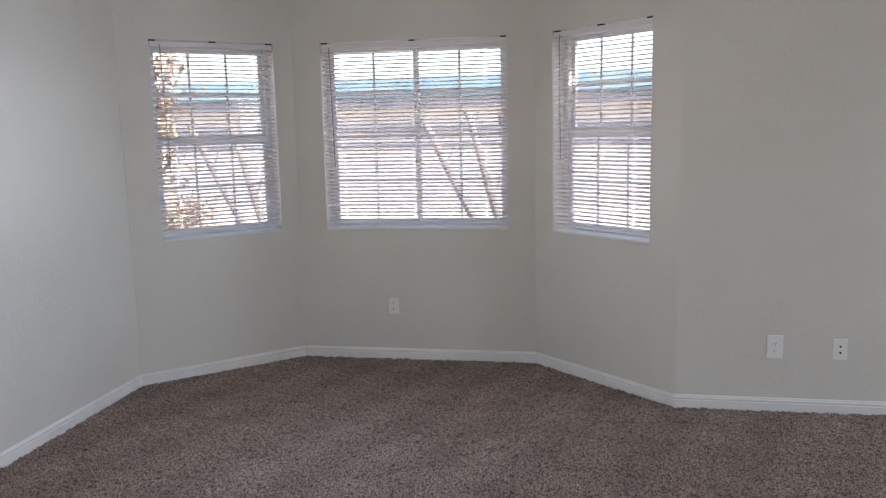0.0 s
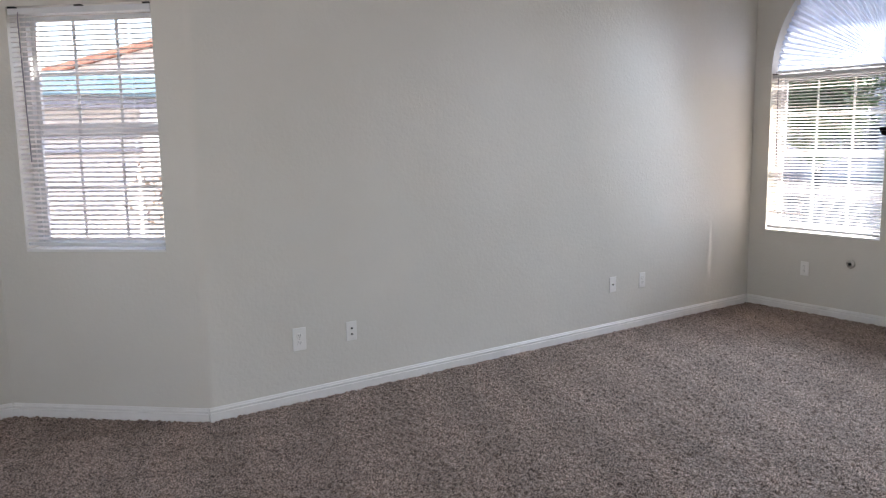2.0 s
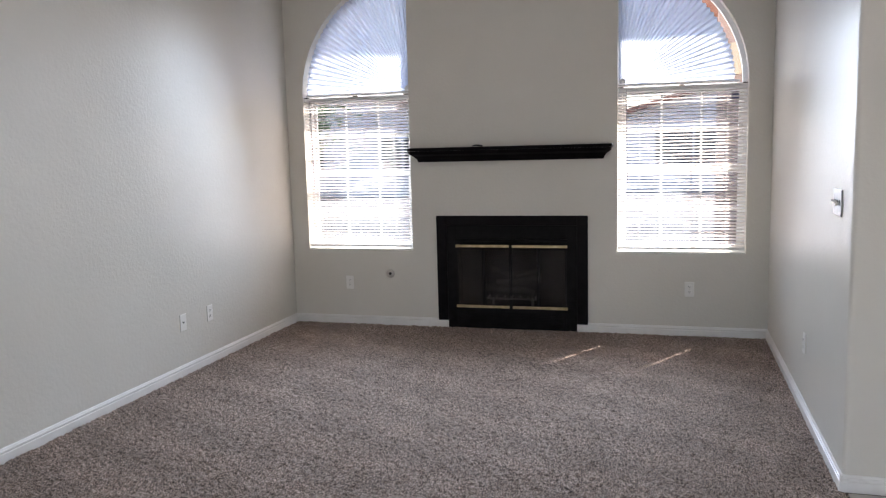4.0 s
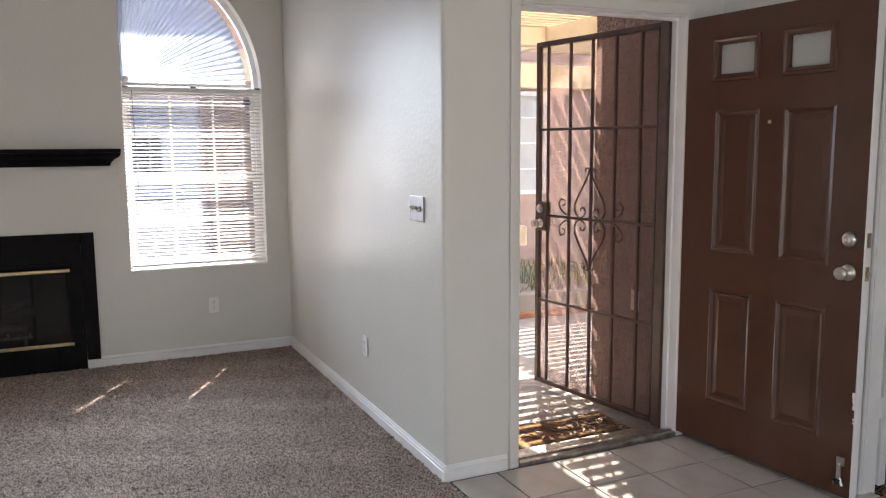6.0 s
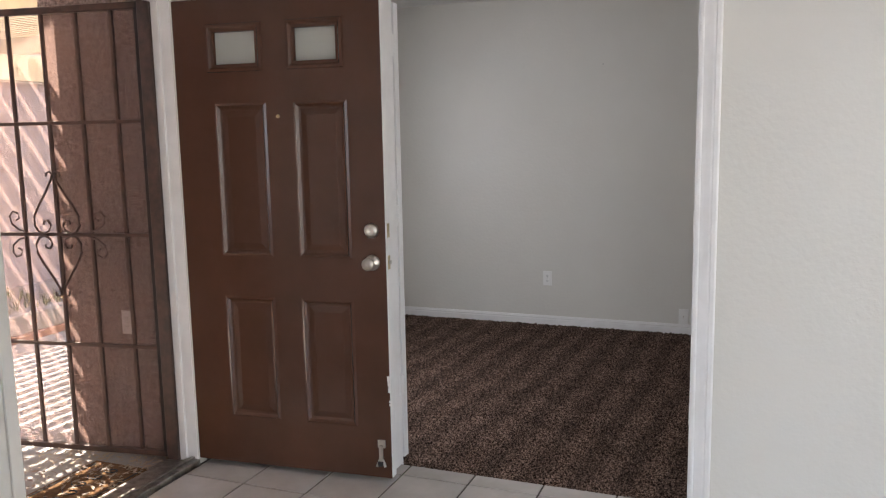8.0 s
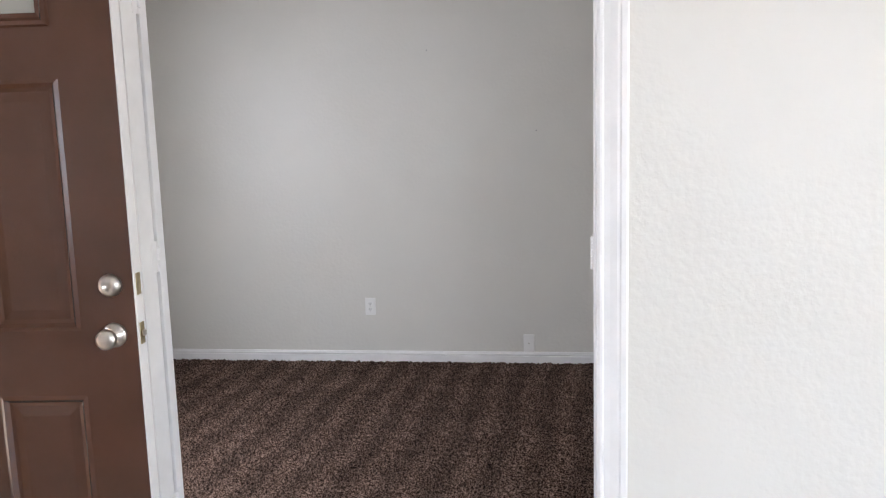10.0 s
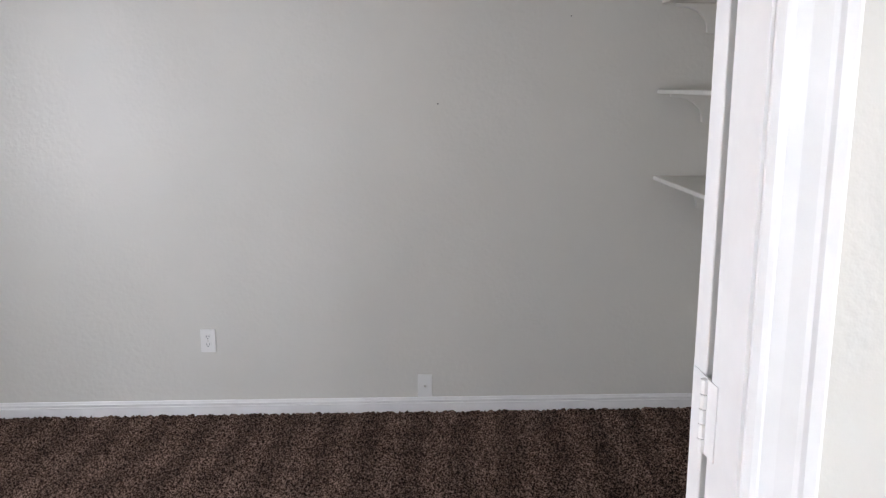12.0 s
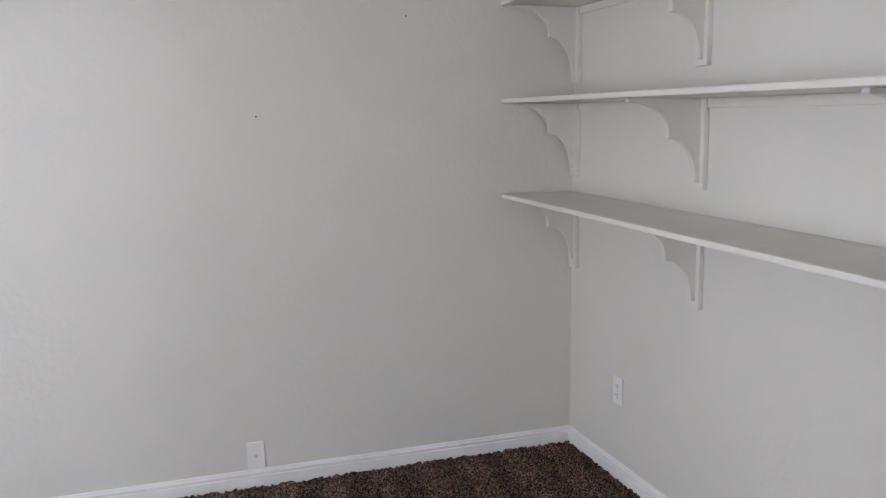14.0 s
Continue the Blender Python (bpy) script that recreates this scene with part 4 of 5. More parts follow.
# ---- security gate ----
def security_gate():
    ang = math.degrees(math.atan2(0.153, 0.985))
    t = thing("security_gate", pose(2.772, -0.362, 0.0, 0, 0, ang), "open brown wrought-iron security gate with scrollwork and screen", "gate")
    w, lo, hi = 0.985, 0.012, 2.085
    bars = [0.166, 0.345, 0.521, 0.699, 0.888]
    # the hinge stile's black colour stands for the shaded gap beside it
    for x0, x1, z0, z1, nm in ((0.0, 0.046, lo, hi, "stile"), (w - 0.03, w, lo, hi, "stile"), (0.032, w - 0.03, lo, lo + 0.025, "rail"), (0.032, w - 0.03, hi - 0.03, hi, "rail")):
        box_part(nm, (x0, x1, -0.014, 0.014, z0, z1), DARKIRON_SHADE if x0 == 0.0 else GATEPAINT, t, "hinge stile coloured black for the shadow gap" if x0 == 0.0 else "", r=0.003)
    for z in (1.571, 1.059, 0.535):
        box_part("rail", (0.032, w - 0.03, -0.008, 0.008, z - 0.008, z + 0.008), GATEPAINT, t, r=0.002)
    for x in bars:
        box_part("bar", (x - 0.0085, x + 0.0085, -0.0065, 0.0065, lo + 0.025, hi - 0.03), GATEPAINT, t, r=0.002)
    cx, cz = 0.521, 1.059
    for s in (-1, 1):
        for f in (-1, 1):
            bm = bmesh.new()
            tube(bm, [(cx + s * x, 0.010, cz + f * z) for x, z in ((0.004, 0.285), (0.012, 0.255), (0.045, 0.20), (0.090, 0.135), (0.118, 0.085), (0.120, 0.045), (0.100, 0.015), (0.070, 0.006), (0.042, 0.020), (0.032, 0.045), (0.046, 0.066), (0.066, 0.062), (0.070, 0.046))], 0.0055, 6)
            part("heart_scroll", bm, GATEPAINT, t)
            bm = bmesh.new()
            bx = 0.345 if s < 0 else 0.699
            tube(bm, [(bx + s * x, 0.008, cz + f * z) for x, z in ((0.0, 0.016), (0.03, 0.022), (0.068, 0.050), (0.076, 0.085), (0.056, 0.108), (0.030, 0.100), (0.024, 0.076), (0.042, 0.066))], 0.005, 6)
            part("side_scroll", bm, GATEPAINT, t)
            bm = bmesh.new()
            tube(bm, [(cx, 0.010, cz + f * 0.280), (cx + s * 0.018, 0.010, cz + f * 0.292), (cx + s * 0.034, 0.010, cz + f * 0.286), (cx + s * 0.036, 0.010, cz + f * 0.270)], 0.005, 6)
            part("finial_curl", bm, GATEPAINT, t)
    box_part("screen", (0.02, w - 0.02, -0.0105, -0.0095, lo + 0.012, hi - 0.015), SCREEN, t, "fine perforated metal screen")
    box_part("lock_box", (w - 0.105, w - 0.005, -0.020, 0.020, 0.965, 1.140), GATEPAINT, t, r=0.004)
    for z, r in ((1.100, 0.026), (1.010, 0.027)):
        for s in (-1, 1):
            bm = bmesh.new()
            lathe(bm, [(r, 0), (r, 0.006), (r * 0.5, 0.012), (r * 0.45, 0.026), (r, 0.034), (r * 0.95, 0.052), (r * 0.4, 0.056)] if z < 1.05 else [(r, 0), (r, 0.008), (r * 0.8, 0.016), (r * 0.3, 0.018)], 18, pose(w - 0.055, s * 0.020, z, -90 * s))
            part("gate_knob" if z < 1.05 else "gate_deadbolt", bm, NICKEL, t, "tarnished nickel", smooth=True)
    for z in (0.20, 1.05, 1.95):
        bm = bmesh.new()
        tube(bm, [(-0.012, 0.016, z - 0.055), (-0.012, 0.016, z + 0.055)], 0.014, 10)
        part("gate_hinge", bm, DARKIRON_SHADE, t, "blackened hinge barrel")
    return t


security_gate()


# ---- bedroom doorway ----
BX0, BX1, BTOP = 0.477, 1.730, 2.057
bm = bmesh.new()
for x0, x1, z0, z1 in ((BX0 - 0.018, BX0, -0.01, BTOP + 0.018), (BX1, BX1 + 0.018, -0.01, BTOP + 0.018), (BX0, BX1, BTOP, BTOP + 0.018)):
    box(bm, x0, x1, BED_NORTH - 0.003, HALL + 0.003, z0, z1)
structure(part("door_frame_bedroom", bm, TRIM), "white painted bedroom door frame without stops", "door frame")


def casing(x0, z1, side, y, out):
    """A ridged casing leg: side -1 runs to the low-x side of x0. out: +1 towards the hall."""
    prof = [(0.004, 0.0), (0.004, 0.008), (0.010, 0.012), (0.016, 0.012), (0.020, 0.009), (0.034, 0.011), (0.050, 0.015), (0.056, 0.015), (0.060, 0.018), (0.072, 0.018), (0.077, 0.014), (0.077, 0.0)]
    bm = bmesh.new()
    lo = [bm.verts.new((x0 + side * a * 1.08, y + out * b, -0.01)) for a, b in prof]
    hi = [bm.verts.new((x0 + side * a * 1.08, y + out * b, z1 + a)) for a, b in prof]
    k = len(prof)
    for i in range(k):
        bm.faces.new((lo[i], lo[(i + 1) % k], hi[(i + 1) % k], hi[i]))
    bm.faces.new(lo)
    bm.faces.new(hi)
    structure(part("trim", bm, TRIM), "white ridged door casing", "trim")


def casing_head(x0, x1, z, y, out):
    prof = [(0.004, 0.0), (0.004, 0.008), (0.010, 0.012), (0.016, 0.012), (0.020, 0.009), (0.034, 0.011), (0.050, 0.015), (0.056, 0.015), (0.060, 0.018), (0.072, 0.018), (0.077, 0.014), (0.077, 0.0)]
    bm = bmesh.new()
    a = [bm.verts.new((x0 - p * 1.08, y + out * q, z + p)) for p, q in prof]
    b = [bm.verts.new((x1 + p * 1.08, y + out * q, z + p)) for p, q in prof]
    k = len(prof)
    for i in range(k):
        bm.faces.new((a[i], a[(i + 1) % k], b[(i + 1) % k], b[i]))
    bm.faces.new(a)
    bm.faces.new(b)
    structure(part("trim", bm, TRIM), "white ridged door casing", "trim")


casing(BX0, BTOP, -1, HALL, 1)
casing(BX1, BTOP, 1, HALL, 1)
casing_head(BX0, BX1, BTOP, HALL, 1)


def bedroom_door(name, x, side):
    """A leaf folded back against the bedroom wall, hinged at x, lying towards side."""
    t = thing(name, pose(x + side * 0.004, BED_NORTH - 0.028, 0.018), "white painted flush bedroom door folded back against the wall", "door", "pair of bedroom doors")
    bm = bmesh.new()
    soft_box(bm, min(0, side * 0.60), max(0, side * 0.60), -0.040, 0.0, 0.0, 2.03, 0.002)
    part("door_leaf", bm, TRIM, t)
    for z in (0.35, 1.12, 1.85):
        bm = bmesh.new()
        for k in range(5):
            tube(bm, [(-side * 0.004, 0.012, z - 0.045 + k * 0.018), (-side * 0.004, 0.012, z - 0.0285 + k * 0.018)], 0.0062, 9)
        h = part("hinge", bm, TRIM, t, "painted-over white hinge knuckles")
        bm = bmesh.new()
        box(bm, -side * 0.0035, side * 0.0005, 0.014, 0.045, z - 0.045, z + 0.045)
        box(bm, -side * 0.0025, -side * 0.0002, -0.032, 0.010, z - 0.045, z + 0.045)
        part("hinge_leaf", bm, TRIM, h)
    return t


bedroom_door("door_2", BX0 + 0.002, -1)
bedroom_door("door_3", BX1 - 0.002, 1)


# ---- bedroom shelves ----
def shelf_bracket(y, z, long):
    """A scalloped bracket under a shelf, with its backplate on the wall."""
    t = thing("shelf_bracket", pose(BED_WEST, y, z), "cream scalloped wooden shelf bracket on a backplate", "shelf bracket", "scalloped brackets under the shelves")
    box_part("backplate", (0.001, 0.019, -0.030, 0.030, -long, -0.0005), SHELFPAINT, t, r=0.002)

    def scallop(cx, cz, rx, rz, n=10):
        return [(cx + rx * math.cos(radians(90 + 90 * k / n)), cz + rz * math.sin(radians(90 + 90 * k / n))) for k in range(n + 1)]
    out = [(0.019, -0.001), (0.288, -0.001), (0.288, -0.010)]
    out += scallop(0.283, -0.112, 0.145, 0.100) + [(0.138, -0.126)]
    out += scallop(0.126, -0.262, 0.093, 0.132) + [(0.033, -0.270), (0.019, -0.274)]
    bm = bmesh.new()
    for a, b in ((-0.011, 0.011),):
        p = [bm.verts.new((x, a, h)) for x, h in out]
        q = [bm.verts.new((x, b, h)) for x, h in out]
        k = len(out)
        for i in range(k):
            bm.faces.new((p[i], p[(i + 1) % k], q[(i + 1) % k], q[i]))
        bm.faces.new(p)
        bm.faces.new(q)
    part("scroll_board", bm, SHELFPAINT, t)
    return t


SHELF_END, BRACKETS, SAG = -1.0, (-3.478, -2.605, -1.68), -0.0165
for z, foot in ((1.140, 0.805), (1.537, 1.208), (1.934, 1.606)):
    t = thing("wall_shelf", pose(BED_WEST, BED_SOUTH, z, math.degrees(math.atan(SAG))), "long cream painted wooden shelf, slightly out of level, on brackets", "shelf", "bedroom wall shelves")
    long = SHELF_END - BED_SOUTH
    box_part("board", (0.001, 0.322, 0.002, long, -0.018, 0.0), SHELFPAINT, t, r=0.001)
    box_part("nosing", (0.3222, 0.338, 0.002, long, -0.0185, 0.0005), SHELFPAINT, t, "rounded painted front edge", r=0.004)
    for y in BRACKETS:
        top = z + SAG * (y - BED_SOUTH) - 0.0195
        shelf_bracket(y, top, top - foot)
    if z > 1.2:
        for y0, y1 in ((BRACKETS[0] + 0.032, BRACKETS[1] - 0.032), (BRACKETS[1] + 0.032, BRACKETS[2] - 0.032), (BRACKETS[2] + 0.032, SHELF_END - 0.01)):
            tagged(box_part("shelf_cleat", (BED_WEST + 0.001, BED_WEST + 0.012, y0 - BED_SOUTH, y1 - BED_SOUTH, -0.050, -0.0195), SHELFPAINT, r=0.002, m=ONE), "cream wooden cleat under a shelf", "shelf cleat", "cleats under the shelves").matrix_world = pose(0, BED_SOUTH, z, math.degrees(math.atan(SAG)))
for u, z in ((1.35, 1.98), (2.02, 1.47), (2.62, 1.86)):
    bm = bmesh.new()
    lathe(bm, [(0.003, 0), (0.003, 0.004), (0.001, 0.005)], 8, M_BEDS @ pose(u + 0.6, 0, z, 90))
    tagged(part("nail_head", bm, DARK), "small dark old nail in the bedroom wall", "nail", "old nails")

# bedroom window, behind the camera's turn
window_unit("window_6", pose(BED_EAST, BED_NORTH, 0, 0, 0, -90), 0.15, 0.85, 0.6, 1.9, "slider", "white vinyl bedroom window")

# unseen window, added as an opening for the south fill lamp
window_unit("added_window", M_HALL, ENTRY + 1.0, ENTRY + 2.3, 0.9, 2.1, "slider", "unseen white vinyl window, added to let in fill light")

# unseen patio door behind the walk's start, added to house the west fill lamp
t = structure(thing("added_patio_door", pose(WEST, 1.4, 0, 0, 0, 90), "unseen white vinyl sliding patio door, added to let in fill light", "door"), "unseen white vinyl sliding patio door, added to let in fill light", "door")
bm = bmesh.new()
for x0, x1, z0, z1 in ((-1.0, -0.95, 0, 2.05), (0.95, 1.0, 0, 2.05), (-0.95, 0.95, 0, 0.05), (-0.95, 0.95, 2.0, 2.05), (-0.03, 0.03, 0.05, 2.0)):
    box(bm, x0, x1, 0.10, 0.15, z0, z1)
part("door_frame", bm, VINYL, t)
for x0, x1 in ((-0.95, -0.03), (0.03, 0.95)):
    pane = box_part("pane", (x0, x1, 0.12, 0.126, 0.05, 2.0), GLASS, t)
    pane.visible_shadow = False

# ---- porch ----
structure(box_part("porch_slab", (ENTRY + 0.14, 7.6, -4.2, 0.74, -0.13, -0.028), CONCRETE), "pale concrete porch slab with dust", "pavement")
bm = bmesh.new()
soft_box(bm, 2.815, 3.135, -0.245, 0.545, -0.0275, -0.010, 0.005)
mat = thing("doormat", pose(0, 0, 0), "orange-brown coir doormat with black scroll pattern", "doormat")
part("mat_body", bm, COIR, mat)
for k in range(9):
    bm = bmesh.new()
    y = -0.17 + k * 0.078
    tube(bm, [(2.97 + 0.05 * math.cos(a * 0.9) * (1 - a / 9) + 0.015 * (k % 3), y + 0.032 * math.sin(a * 0.9) * (1 - a / 9), -0.0085) for a in range(8)], 0.0035, 5)
    part("scroll_print", bm, DARK, mat)
for x0, x1, y0, y1 in ((2.835, 2.845, -0.22, 0.52), (3.105, 3.115, -0.22, 0.52)):
    box_part("border_print", (x0, x1, y0, y1, -0.0102, -0.0085), DARK, mat)

rng = random.Random(4)
bm = bmesh.new()
for k in range(520):
    x = 2.80 + abs(rng.gauss(0.25, 0.25))
    y = -0.39 + abs(rng.gauss(0, 0.30))
    if y > 0.5 or x > 3.9:
        continue
    ln, an = rng.uniform(0.01, 0.05), rng.uniform(0, 360)
    m = pose(x, y, -0.006 + rng.uniform(0, 0.008), rng.uniform(-15, 15), rng.uniform(-15, 15), an)
    v = [bm.verts.new(m @ Vector(c)) for c in ((-ln / 2, 0, 0), (0, ln * 0.17, 0.003), (ln / 2, 0, 0.001), (0, -ln * 0.17, 0.002))]
    bm.faces.new(v)
tagged(part("leaf_litter", bm, LEAFRED), "dry leaves and twigs blown against the porch wall", "leaf litter", kind="stuff")

for k in range(30):
    bm = bmesh.new()
    x = 3.75 + k * 0.105
    soft_box(bm, x, x + 0.045, -3.9, (-0.50 if x < 5.25 else -1.17) + 0.01 * math.sin(k * 2.3), 2.43, 2.50, 0.006)
    if k == 0:
        pergola = thing("pergola", pose(0, 0, 0), "cream painted wooden pergola with close slats over the porch", "pergola")
    part("slat", bm, CREAM, pergola)
box_part("beam", (5.24, 5.36, -1.199, -0.48, 2.28, 2.429), CREAM, pergola, r=0.006)
for y in (-1.25, -3.0):
    box_part("beam", (3.46, 7.2, y - 0.05, y + 0.05, 2.28, 2.429), CREAM, pergola, r=0.006)
box_part("beam", (6.55, 6.65, -3.95, 0.70, 2.05, 2.279), CREAM, pergola, r=0.006)
bm = bmesh.new()
soft_box(bm, 6.51, 6.69, -3.7, -3.52, -0.03, 2.05, 0.01)
part("post", bm, CREAM, pergola)

t = thing("porch_post", pose(4.93, -0.60, -0.028), "tan stucco porch pillar with a cream cap", "pillar")
box_part("shaft", (-0.09, 0.09, -0.09, 0.09, 0, 0.74), STUCCO, t, r=0.012)
box_part("cap", (-0.16, 0.16, -0.16, 0.16, 0.741, 0.90), CREAM, t, r=0.02)

def neighbour_wall():
    """The neighbour's front across the porch, with a window."""
    t = thing("neighbour_house", pose(7.6, 0, -0.12), "pink stucco neighbouring unit with a white window", "house")
    bm = bmesh.new()
    wy0, wy1, wz0, wz1 = -2.70, -1.92, 1.03, 2.21
    for y0, y1, z0, z1 in ((-12, wy0, 0, 2.21), (wy1, 1.2, 0, 2.21), (wy0, wy1, 0, wz0), (-12, 1.2, 2.21, 3.0)):
        box(bm, 0, 0.2, y0, y1, z0, z1)
    part("wall", bm, PINKWALL, t)
    box_part("fascia", (-0.06, -0.003, -12, 1.2, 2.24, 2.54), CREAM, t, r=0.004)
    bm = bmesh.new()
    for y0, y1, z0, z1 in ((wy0, wy0 + 0.05, wz0, wz1), (wy1 - 0.05, wy1, wz0, wz1), (wy0 + 0.05, wy1 - 0.05, wz0, wz0 + 0.05), (wy0 + 0.05, wy1 - 0.05, wz1 - 0.05, wz1), ((wy0 + wy1) / 2 - 0.02, (wy0 + wy1) / 2 + 0.02, wz0 + 0.05, wz1 - 0.05)):
        box(bm, -0.02, 0.05, y0, y1, z0, z1)
    w = part("window", bm, VINYL, t)
    box_part("pane", (0.02, 0.03, wy0 + 0.04, wy1 - 0.04, wz0 + 0.04, wz1 - 0.04), BRIGHTPANE, w)
    for k in (1, 2, 3):
        z = wz0 + (wz1 - wz0) * k / 4
        box_part("glazing_bar", (0.005, 0.019, wy0 + 0.05, wy1 - 0.05, z - 0.01, z + 0.01), VINYL, w)
    box_part("roof", (-0.5, 3.0, -12.4, 1.6, 3.001, 3.16), ROOFTILE, t)


neighbour_wall()
t = thing("planter_bed", pose(6.25, -1.85, -0.12), "raised planting bed with concrete kerb and terracotta edging", "planter")
bm = bmesh.new()
for x0, x1, y0, y1 in ((-0.75, -0.62, -1.0, 1.0), (-0.62, 1.0, 0.87, 1.0)):
    soft_box(bm, x0, x1, y0, y1, 0.0, 0.30, 0.02)
part("kerb", bm, CONCRETE, t)
bm = bmesh.new()
for x0, x1, y0, y1 in ((-0.80, -0.751, -1.0, 1.0), (-0.80, 1.0, 1.001, 1.05)):
    soft_box(bm, x0, x1, y0, y1, 0.0, 0.15, 0.01)
part("edging", bm, CURB, t)
box_part("soil", (-0.62, 1.0, -1.0, 0.87, 0.0, 0.25), SOIL, t)
bm = bmesh.new()
for k in range(900):
    x, y, h, a = rng.uniform(5.8, 7.4), rng.uniform(-2.7, -0.9), rng.uniform(0.05, 0.16), rng.uniform(0, 6.28)
    dx, dy = 0.006 * math.cos(a), 0.006 * math.sin(a)
    v = [bm.verts.new(c) for c in ((x - dx, y - dy, 0.13), (x + dx, y + dy, 0.13), (x + rng.uniform(-0.05, 0.05), y + rng.uniform(-0.05, 0.05), 0.13 + h))]
    bm.faces.new(v)
tagged(part("planter_grass", bm, GRASS), "rough green grass growing in the planting bed", "grass", kind="stuff")


# ---- outside the windows ----
def gabled_house(name, m, wide, deep, eave, ridge, wins, wallmat, roofmat, label):
    """Gable front on local y = 0, seen from -y; wins: (x, z, w, h) on the front."""
    t = thing(name, m, label, "house")
    bm = bmesh.new()
    f = [(-wide / 2, 0), (wide / 2, 0), (wide / 2, eave), (0, ridge), (-wide / 2, eave)]
    a = [bm.verts.new((x, 0, z)) for x, z in f]
    b = [bm.verts.new((x, deep, z)) for x, z in f]
    bm.faces.new(a)
    bm.faces.new(b)
    for i in range(5):
        bm.faces.new((a[i], a[(i + 1) % 5], b[(i + 1) % 5], b[i]))
    part("wall", bm, wallmat, t)
    bm = bmesh.new()
    s = (ridge - eave) / (wide / 2)
    for side in (-1, 1):
        o = wide / 2 + 0.5
        v = [bm.verts.new((side * x, y, ridge + 0.02 + up - s * x)) for up in (0, 0.14) for x, y in ((0, -0.5), (o, -0.5), (o, deep + 0.5), (0, deep + 0.5))]
        for q in ((0, 1, 2, 3), (4, 5, 6, 7), (0, 1, 5, 4), (1, 2, 6, 5), (2, 3, 7, 6)):
            bm.faces.new([v[i] for i in q])
    roof = part("roof", bm, roofmat, t)
    for x, z, w, h in wins:
        bm = bmesh.new()
        for x0, x1, z0, z1 in ((x, x + 0.08, z, z + h), (x + w - 0.08, x + w, z, z + h), (x + 0.08, x + w - 0.08, z, z + 0.08), (x + 0.08, x + w - 0.08, z + h - 0.08, z + h), (x + w / 2 - 0.03, x + w / 2 + 0.03, z + 0.08, z + h - 0.08)):
            box(bm, x0, x1, -0.06, 0.02, z0, z1)
        fr = part("window", bm, VINYL, t)
        box_part("pane", (x + 0.05, x + w - 0.05, -0.03, -0.01, z + 0.05, z + h - 0.05), DARKGLASS, fr)
    return t


gabled_house("gabled_house", pose(27, -1.0, -0.3, 0, 0, -90), 9.5, 9, 2.5, 3.9, [(-3.2, 0.9, 2.6, 1.3), (0.6, 0.9, 2.6, 1.3)], WHITEWALL, ROOFTILE, "pale stucco house with a tiled gable roof across the street")
gabled_house("tiled_house", pose(24, 13.5, -0.3, 0, 0, -65), 12, 9, 2.6, 4.2, [(-4.5, 0.9, 1.6, 1.3), (-1.5, 0.9, 2.2, 1.3), (2.5, 0.9, 1.6, 1.3)], WHITEWALL, ROOFTILE, "white house with a red tiled roof across the street")
gabled_house("garden_house", pose(6.5, 20.5, -0.3, 0, 0, -10), 11, 8, 2.7, 4.4, [(-4.0, 1.5, 1.4, 1.2), (-1.0, 1.5, 1.6, 1.2), (2.3, 1.5, 1.5, 1.2)], WHITEWALL, ROOFTILE, "white stucco house with a red tiled roof behind the garden")
t = thing("carport_building", pose(-3.0, 11.5, -0.12), "low white stucco building with a blue-grey metal roof edge", "building")
box_part("wall", (-6, 5.2, 0, 6, 0, 1.98), WHITEWALL, t)
box_part("fascia", (-6.4, 5.6, -0.45, 0.0, 1.981, 2.11), GREYTRIM, t)
box_part("roof", (-6.5, 5.7, -0.55, 6.4, 2.111, 2.38), TEALROOF, t, r=0.03)
box_part("pipe_rail", (-6.0, 5.2, -0.06, -0.003, 1.62, 1.70), GREYTRIM, t)
box_part("pipe_rail", (-6.0, 5.2, -0.05, -0.003, 1.42, 1.47), GREYTRIM, t)


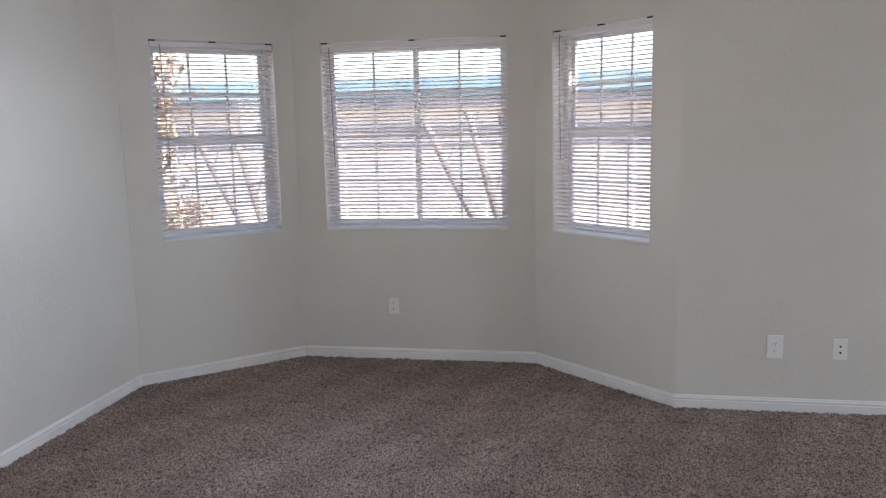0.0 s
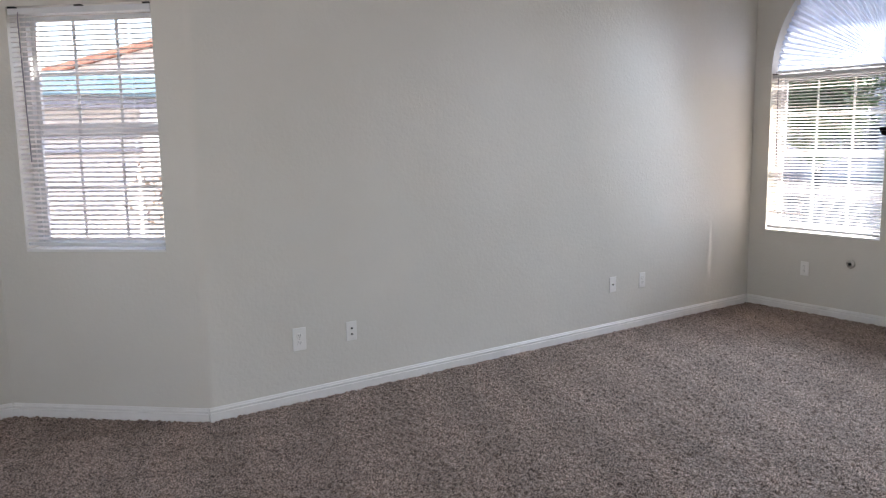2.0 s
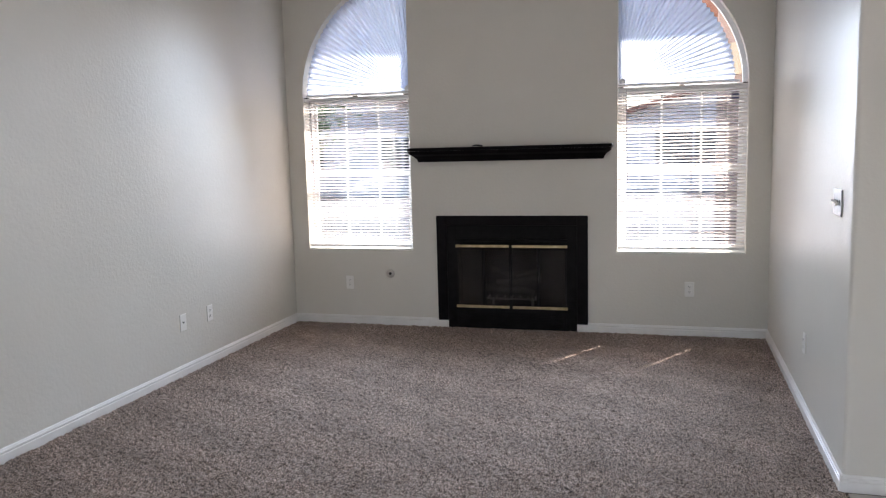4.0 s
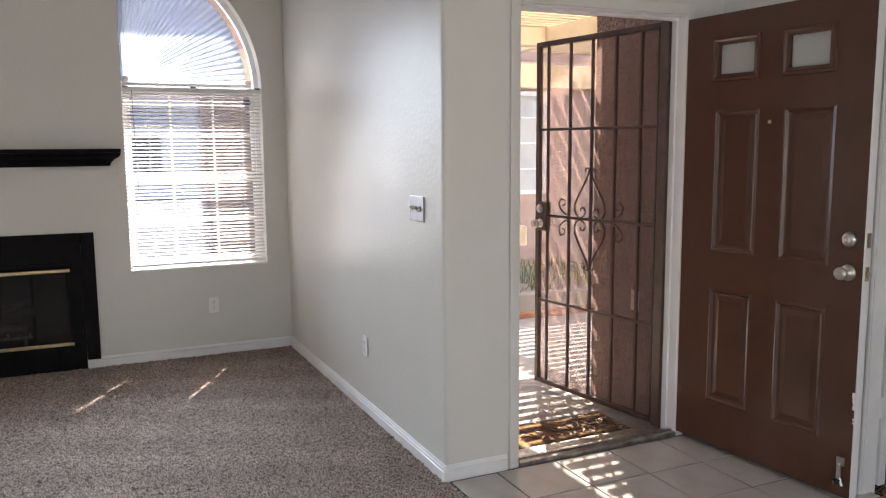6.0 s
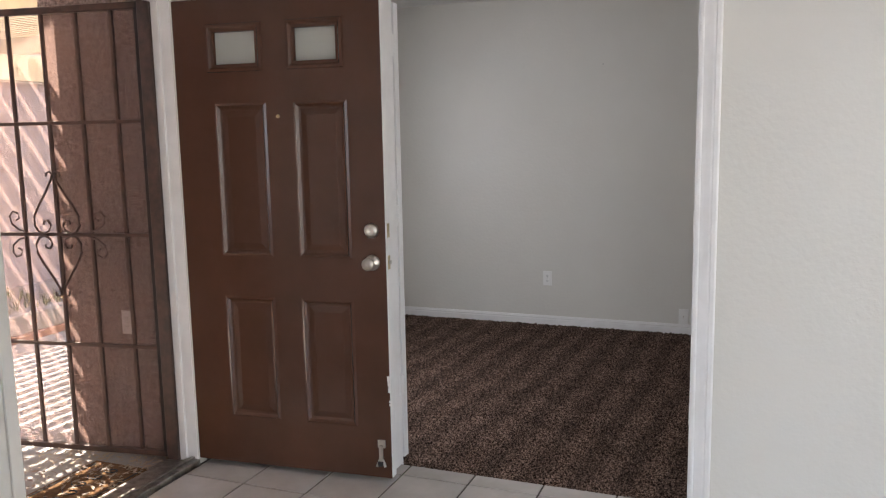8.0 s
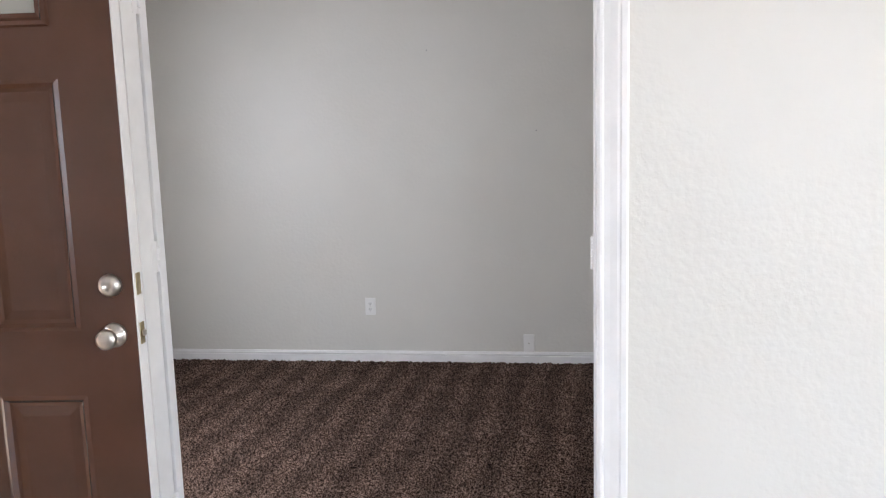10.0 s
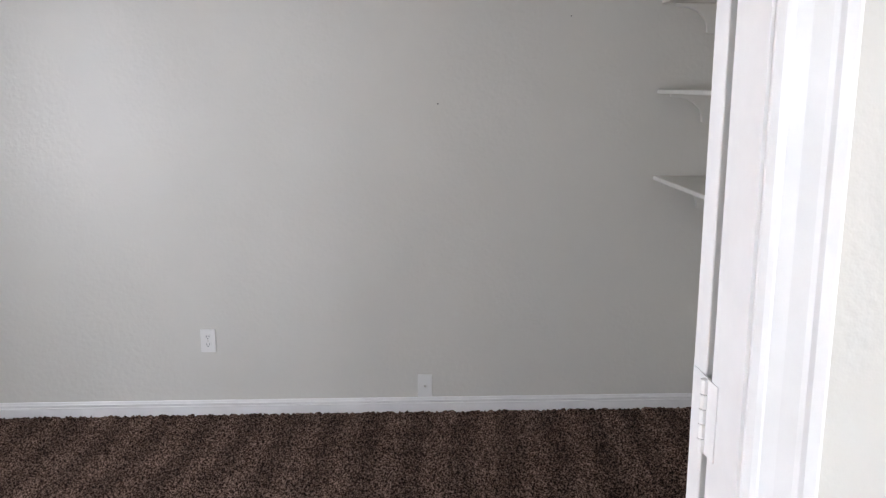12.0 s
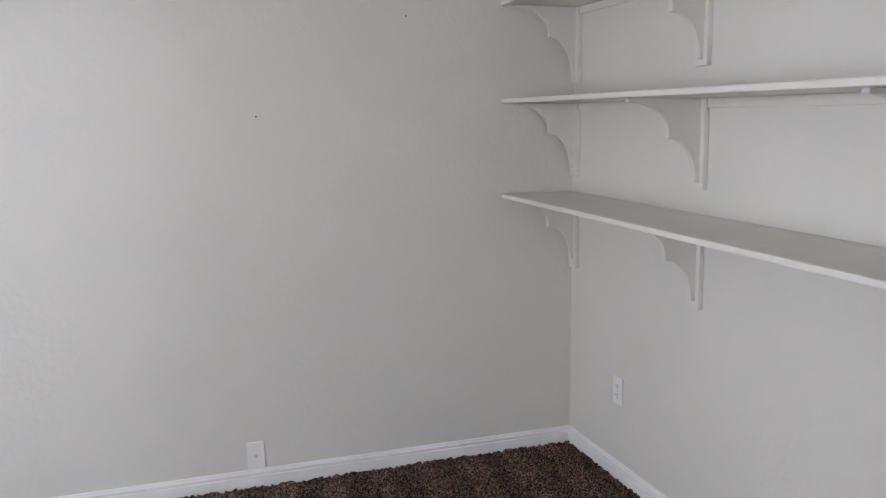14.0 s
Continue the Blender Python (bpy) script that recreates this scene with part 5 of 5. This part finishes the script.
def tree(name, x, y, trunks, high, spread, leafmat, leaves, size, label, low=0.35, category="tree"):
    """Several tapering limbs and a crown of many small leaves round their tips."""
    r = random.Random(int(x * 7 + y * 13))
    t = thing(name, pose(x, y, -0.12), label, category)
    tips = []
    bm = bmesh.new()
    for k in range(trunks):
        a = 2 * math.pi * k / trunks + r.uniform(-0.3, 0.3)
        lean = r.uniform(0.2, 0.5) * spread
        path = [(lean * s ** 1.4 * math.cos(a) + 0.03 * math.sin(5 * s + k), lean * s ** 1.4 * math.sin(a), high * 0.75 * s) for s in [i / 6 for i in range(7)]]
        tube(bm, path, [0.05 * (1 - 0.75 * i / 6) for i in range(7)], 7)
        tips += [Vector(p) for p in path[3:]]
        for j in range(3):
            b = a + r.uniform(-1.4, 1.4)
            base = Vector(path[3 + j])
            end = base + Vector((spread * 0.4 * math.cos(b), spread * 0.4 * math.sin(b), high * r.uniform(0.1, 0.28)))
            tube(bm, [base, (base + end) / 2 + Vector((0, 0, 0.04)), end], [0.02, 0.014, 0.006], 5)
            tips += [end, (base + end) / 2]
    part("trunk", bm, BARK_SHADOW, t)
    if leaves:
        bm = bmesh.new()
        for k in range(leaves):
            c = r.choice(tips) + Vector((r.gauss(0, spread * 0.16), r.gauss(0, spread * 0.16), r.gauss(0, high * 0.09)))
            if c.z < low * high:
                c.z = low * high + abs(c.z - low * high) * 0.5
            m = Matrix.Translation(c) @ Euler((r.uniform(0, 6), r.uniform(0, 6), r.uniform(0, 6))).to_matrix().to_4x4()
            s = size * r.uniform(0.6, 1.3)
            bm.faces.new([bm.verts.new(m @ Vector(p)) for p in ((-s, 0, 0), (0, s * 0.45, s * 0.1), (s, 0, 0), (0, -s * 0.45, s * 0.1))])
        part("crown", bm, leafmat, t)
    return t


tree("garden_tree", -4.25, 7.7, 4, 3.0, 0.65, LEAFRED, 1500, 0.055, "slender garden tree with bronze and green leaves", 0.1)


def shadow_canes(x, y):
    """Shadow bands on the wall, modelled as a fan of thick bare canes leaning one way, each tapering and a little bent.
    """
    t = thing("wall_shadow_canes", pose(x, y, -0.12), "thick leaning canes that imitate shadows cast on the wall", "shrub", "bare shrubs outside the bay")
    for k, (lean, high, foot) in enumerate(((0.80, 1.78, -0.10), (0.50, 1.84, 0.04), (0.26, 1.80, 0.16), (-0.02, 1.76, 0.26), (-0.16, 1.60, 0.34))):
        bm = bmesh.new()
        tube(bm, [(foot - lean * q ** 1.25 + 0.015 * math.sin(7 * q + k), 0.05 * math.sin(3 * k) * q, high * q) for q in [i / 8 for i in range(9)]], [0.055 - 0.022 * i / 8 for i in range(9)], 8)
        for j, q in enumerate((0.55, 0.75, 0.9)):
            side = 1 if (j + k) % 2 else -1
            b = Vector((foot - lean * q ** 1.25, 0.05 * math.sin(3 * k) * q, high * q))
            tube(bm, [b, b + Vector((side * 0.05, 0.02, 0.09)), b + Vector((side * 0.07, 0.03, 0.20))], [0.016, 0.012, 0.006], 5)
        part("cane", bm, BARK_SHADOW, t)


shadow_canes(-0.60, 8.2)
shadow_canes(-3.15, 8.3)
tree("red_shrub", -4.15, 8.0, 6, 1.15, 0.62, LEAFRED, 1500, 0.04, "dense reddish garden shrub", 0.05, "shrub")
tree("red_shrub", 2.35, 9.6, 6, 1.35, 0.9, LEAFRED, 1600, 0.04, "dense reddish garden shrub", 0.05, "shrub")
tree("street_tree", 17.5, 11.0, 4, 4.2, 2.2, LEAF, 2600, 0.12, "green street tree beyond the driveway", 0.2)
tree("street_tree", 16.0, -5.2, 4, 4.6, 2.4, LEAF, 2600, 0.12, "green street tree beside the driveway", 0.3)
structure(box_part("road", (9.5, 16.5, -60, 60, -0.119, -0.105), ASPHALT), "worn grey asphalt driveway outside", "road")

# ---- floor tiles of the entry, laid in dark grout ----
structure_floor = structure(box_part("floor_tile", (WEST, ENTRY + 0.0, -0.655, 0.926, -0.020, -0.006), GROUT), "cream ceramic tile floor with dark grout lines", "floor")
made = {}
PITCH, X0, Y0 = 0.309, 2.301 - 0.309 * 17, 0.072 - 0.309 * 3
for i in range(19):
    for j in range(7):
        x0, x1 = max(X0 + i * PITCH, WEST + 0.01) + 0.004, min(X0 + (i + 1) * PITCH, ENTRY - 0.021) - 0.004
        y0, y1 = max(Y0 + j * PITCH, -0.652) + 0.004, min(Y0 + (j + 1) * PITCH, 0.922) - 0.004
        if x1 - x0 < 0.02 or y1 - y0 < 0.02:
            continue
        key = (round(x1 - x0, 3), round(y1 - y0, 3))
        if key not in made:
            bm = bmesh.new()
            soft_box(bm, -key[0] / 2, key[0] / 2, -key[1] / 2, key[1] / 2, -0.006, 0.0, 0.0015, segments=1)
            made[key] = bpy.data.meshes.new("tile")
            bm.to_mesh(made[key])
            bm.free()
            made[key].materials.append(TILE)
        tl = new("tile", made[key])
        tl.parent = structure_floor
        tl.matrix_basis = pose((x0 + x1) / 2, (y0 + y1) / 2, random.uniform(-0.0006, 0.0006), random.uniform(-0.1, 0.1), random.uniform(-0.1, 0.1), 0)
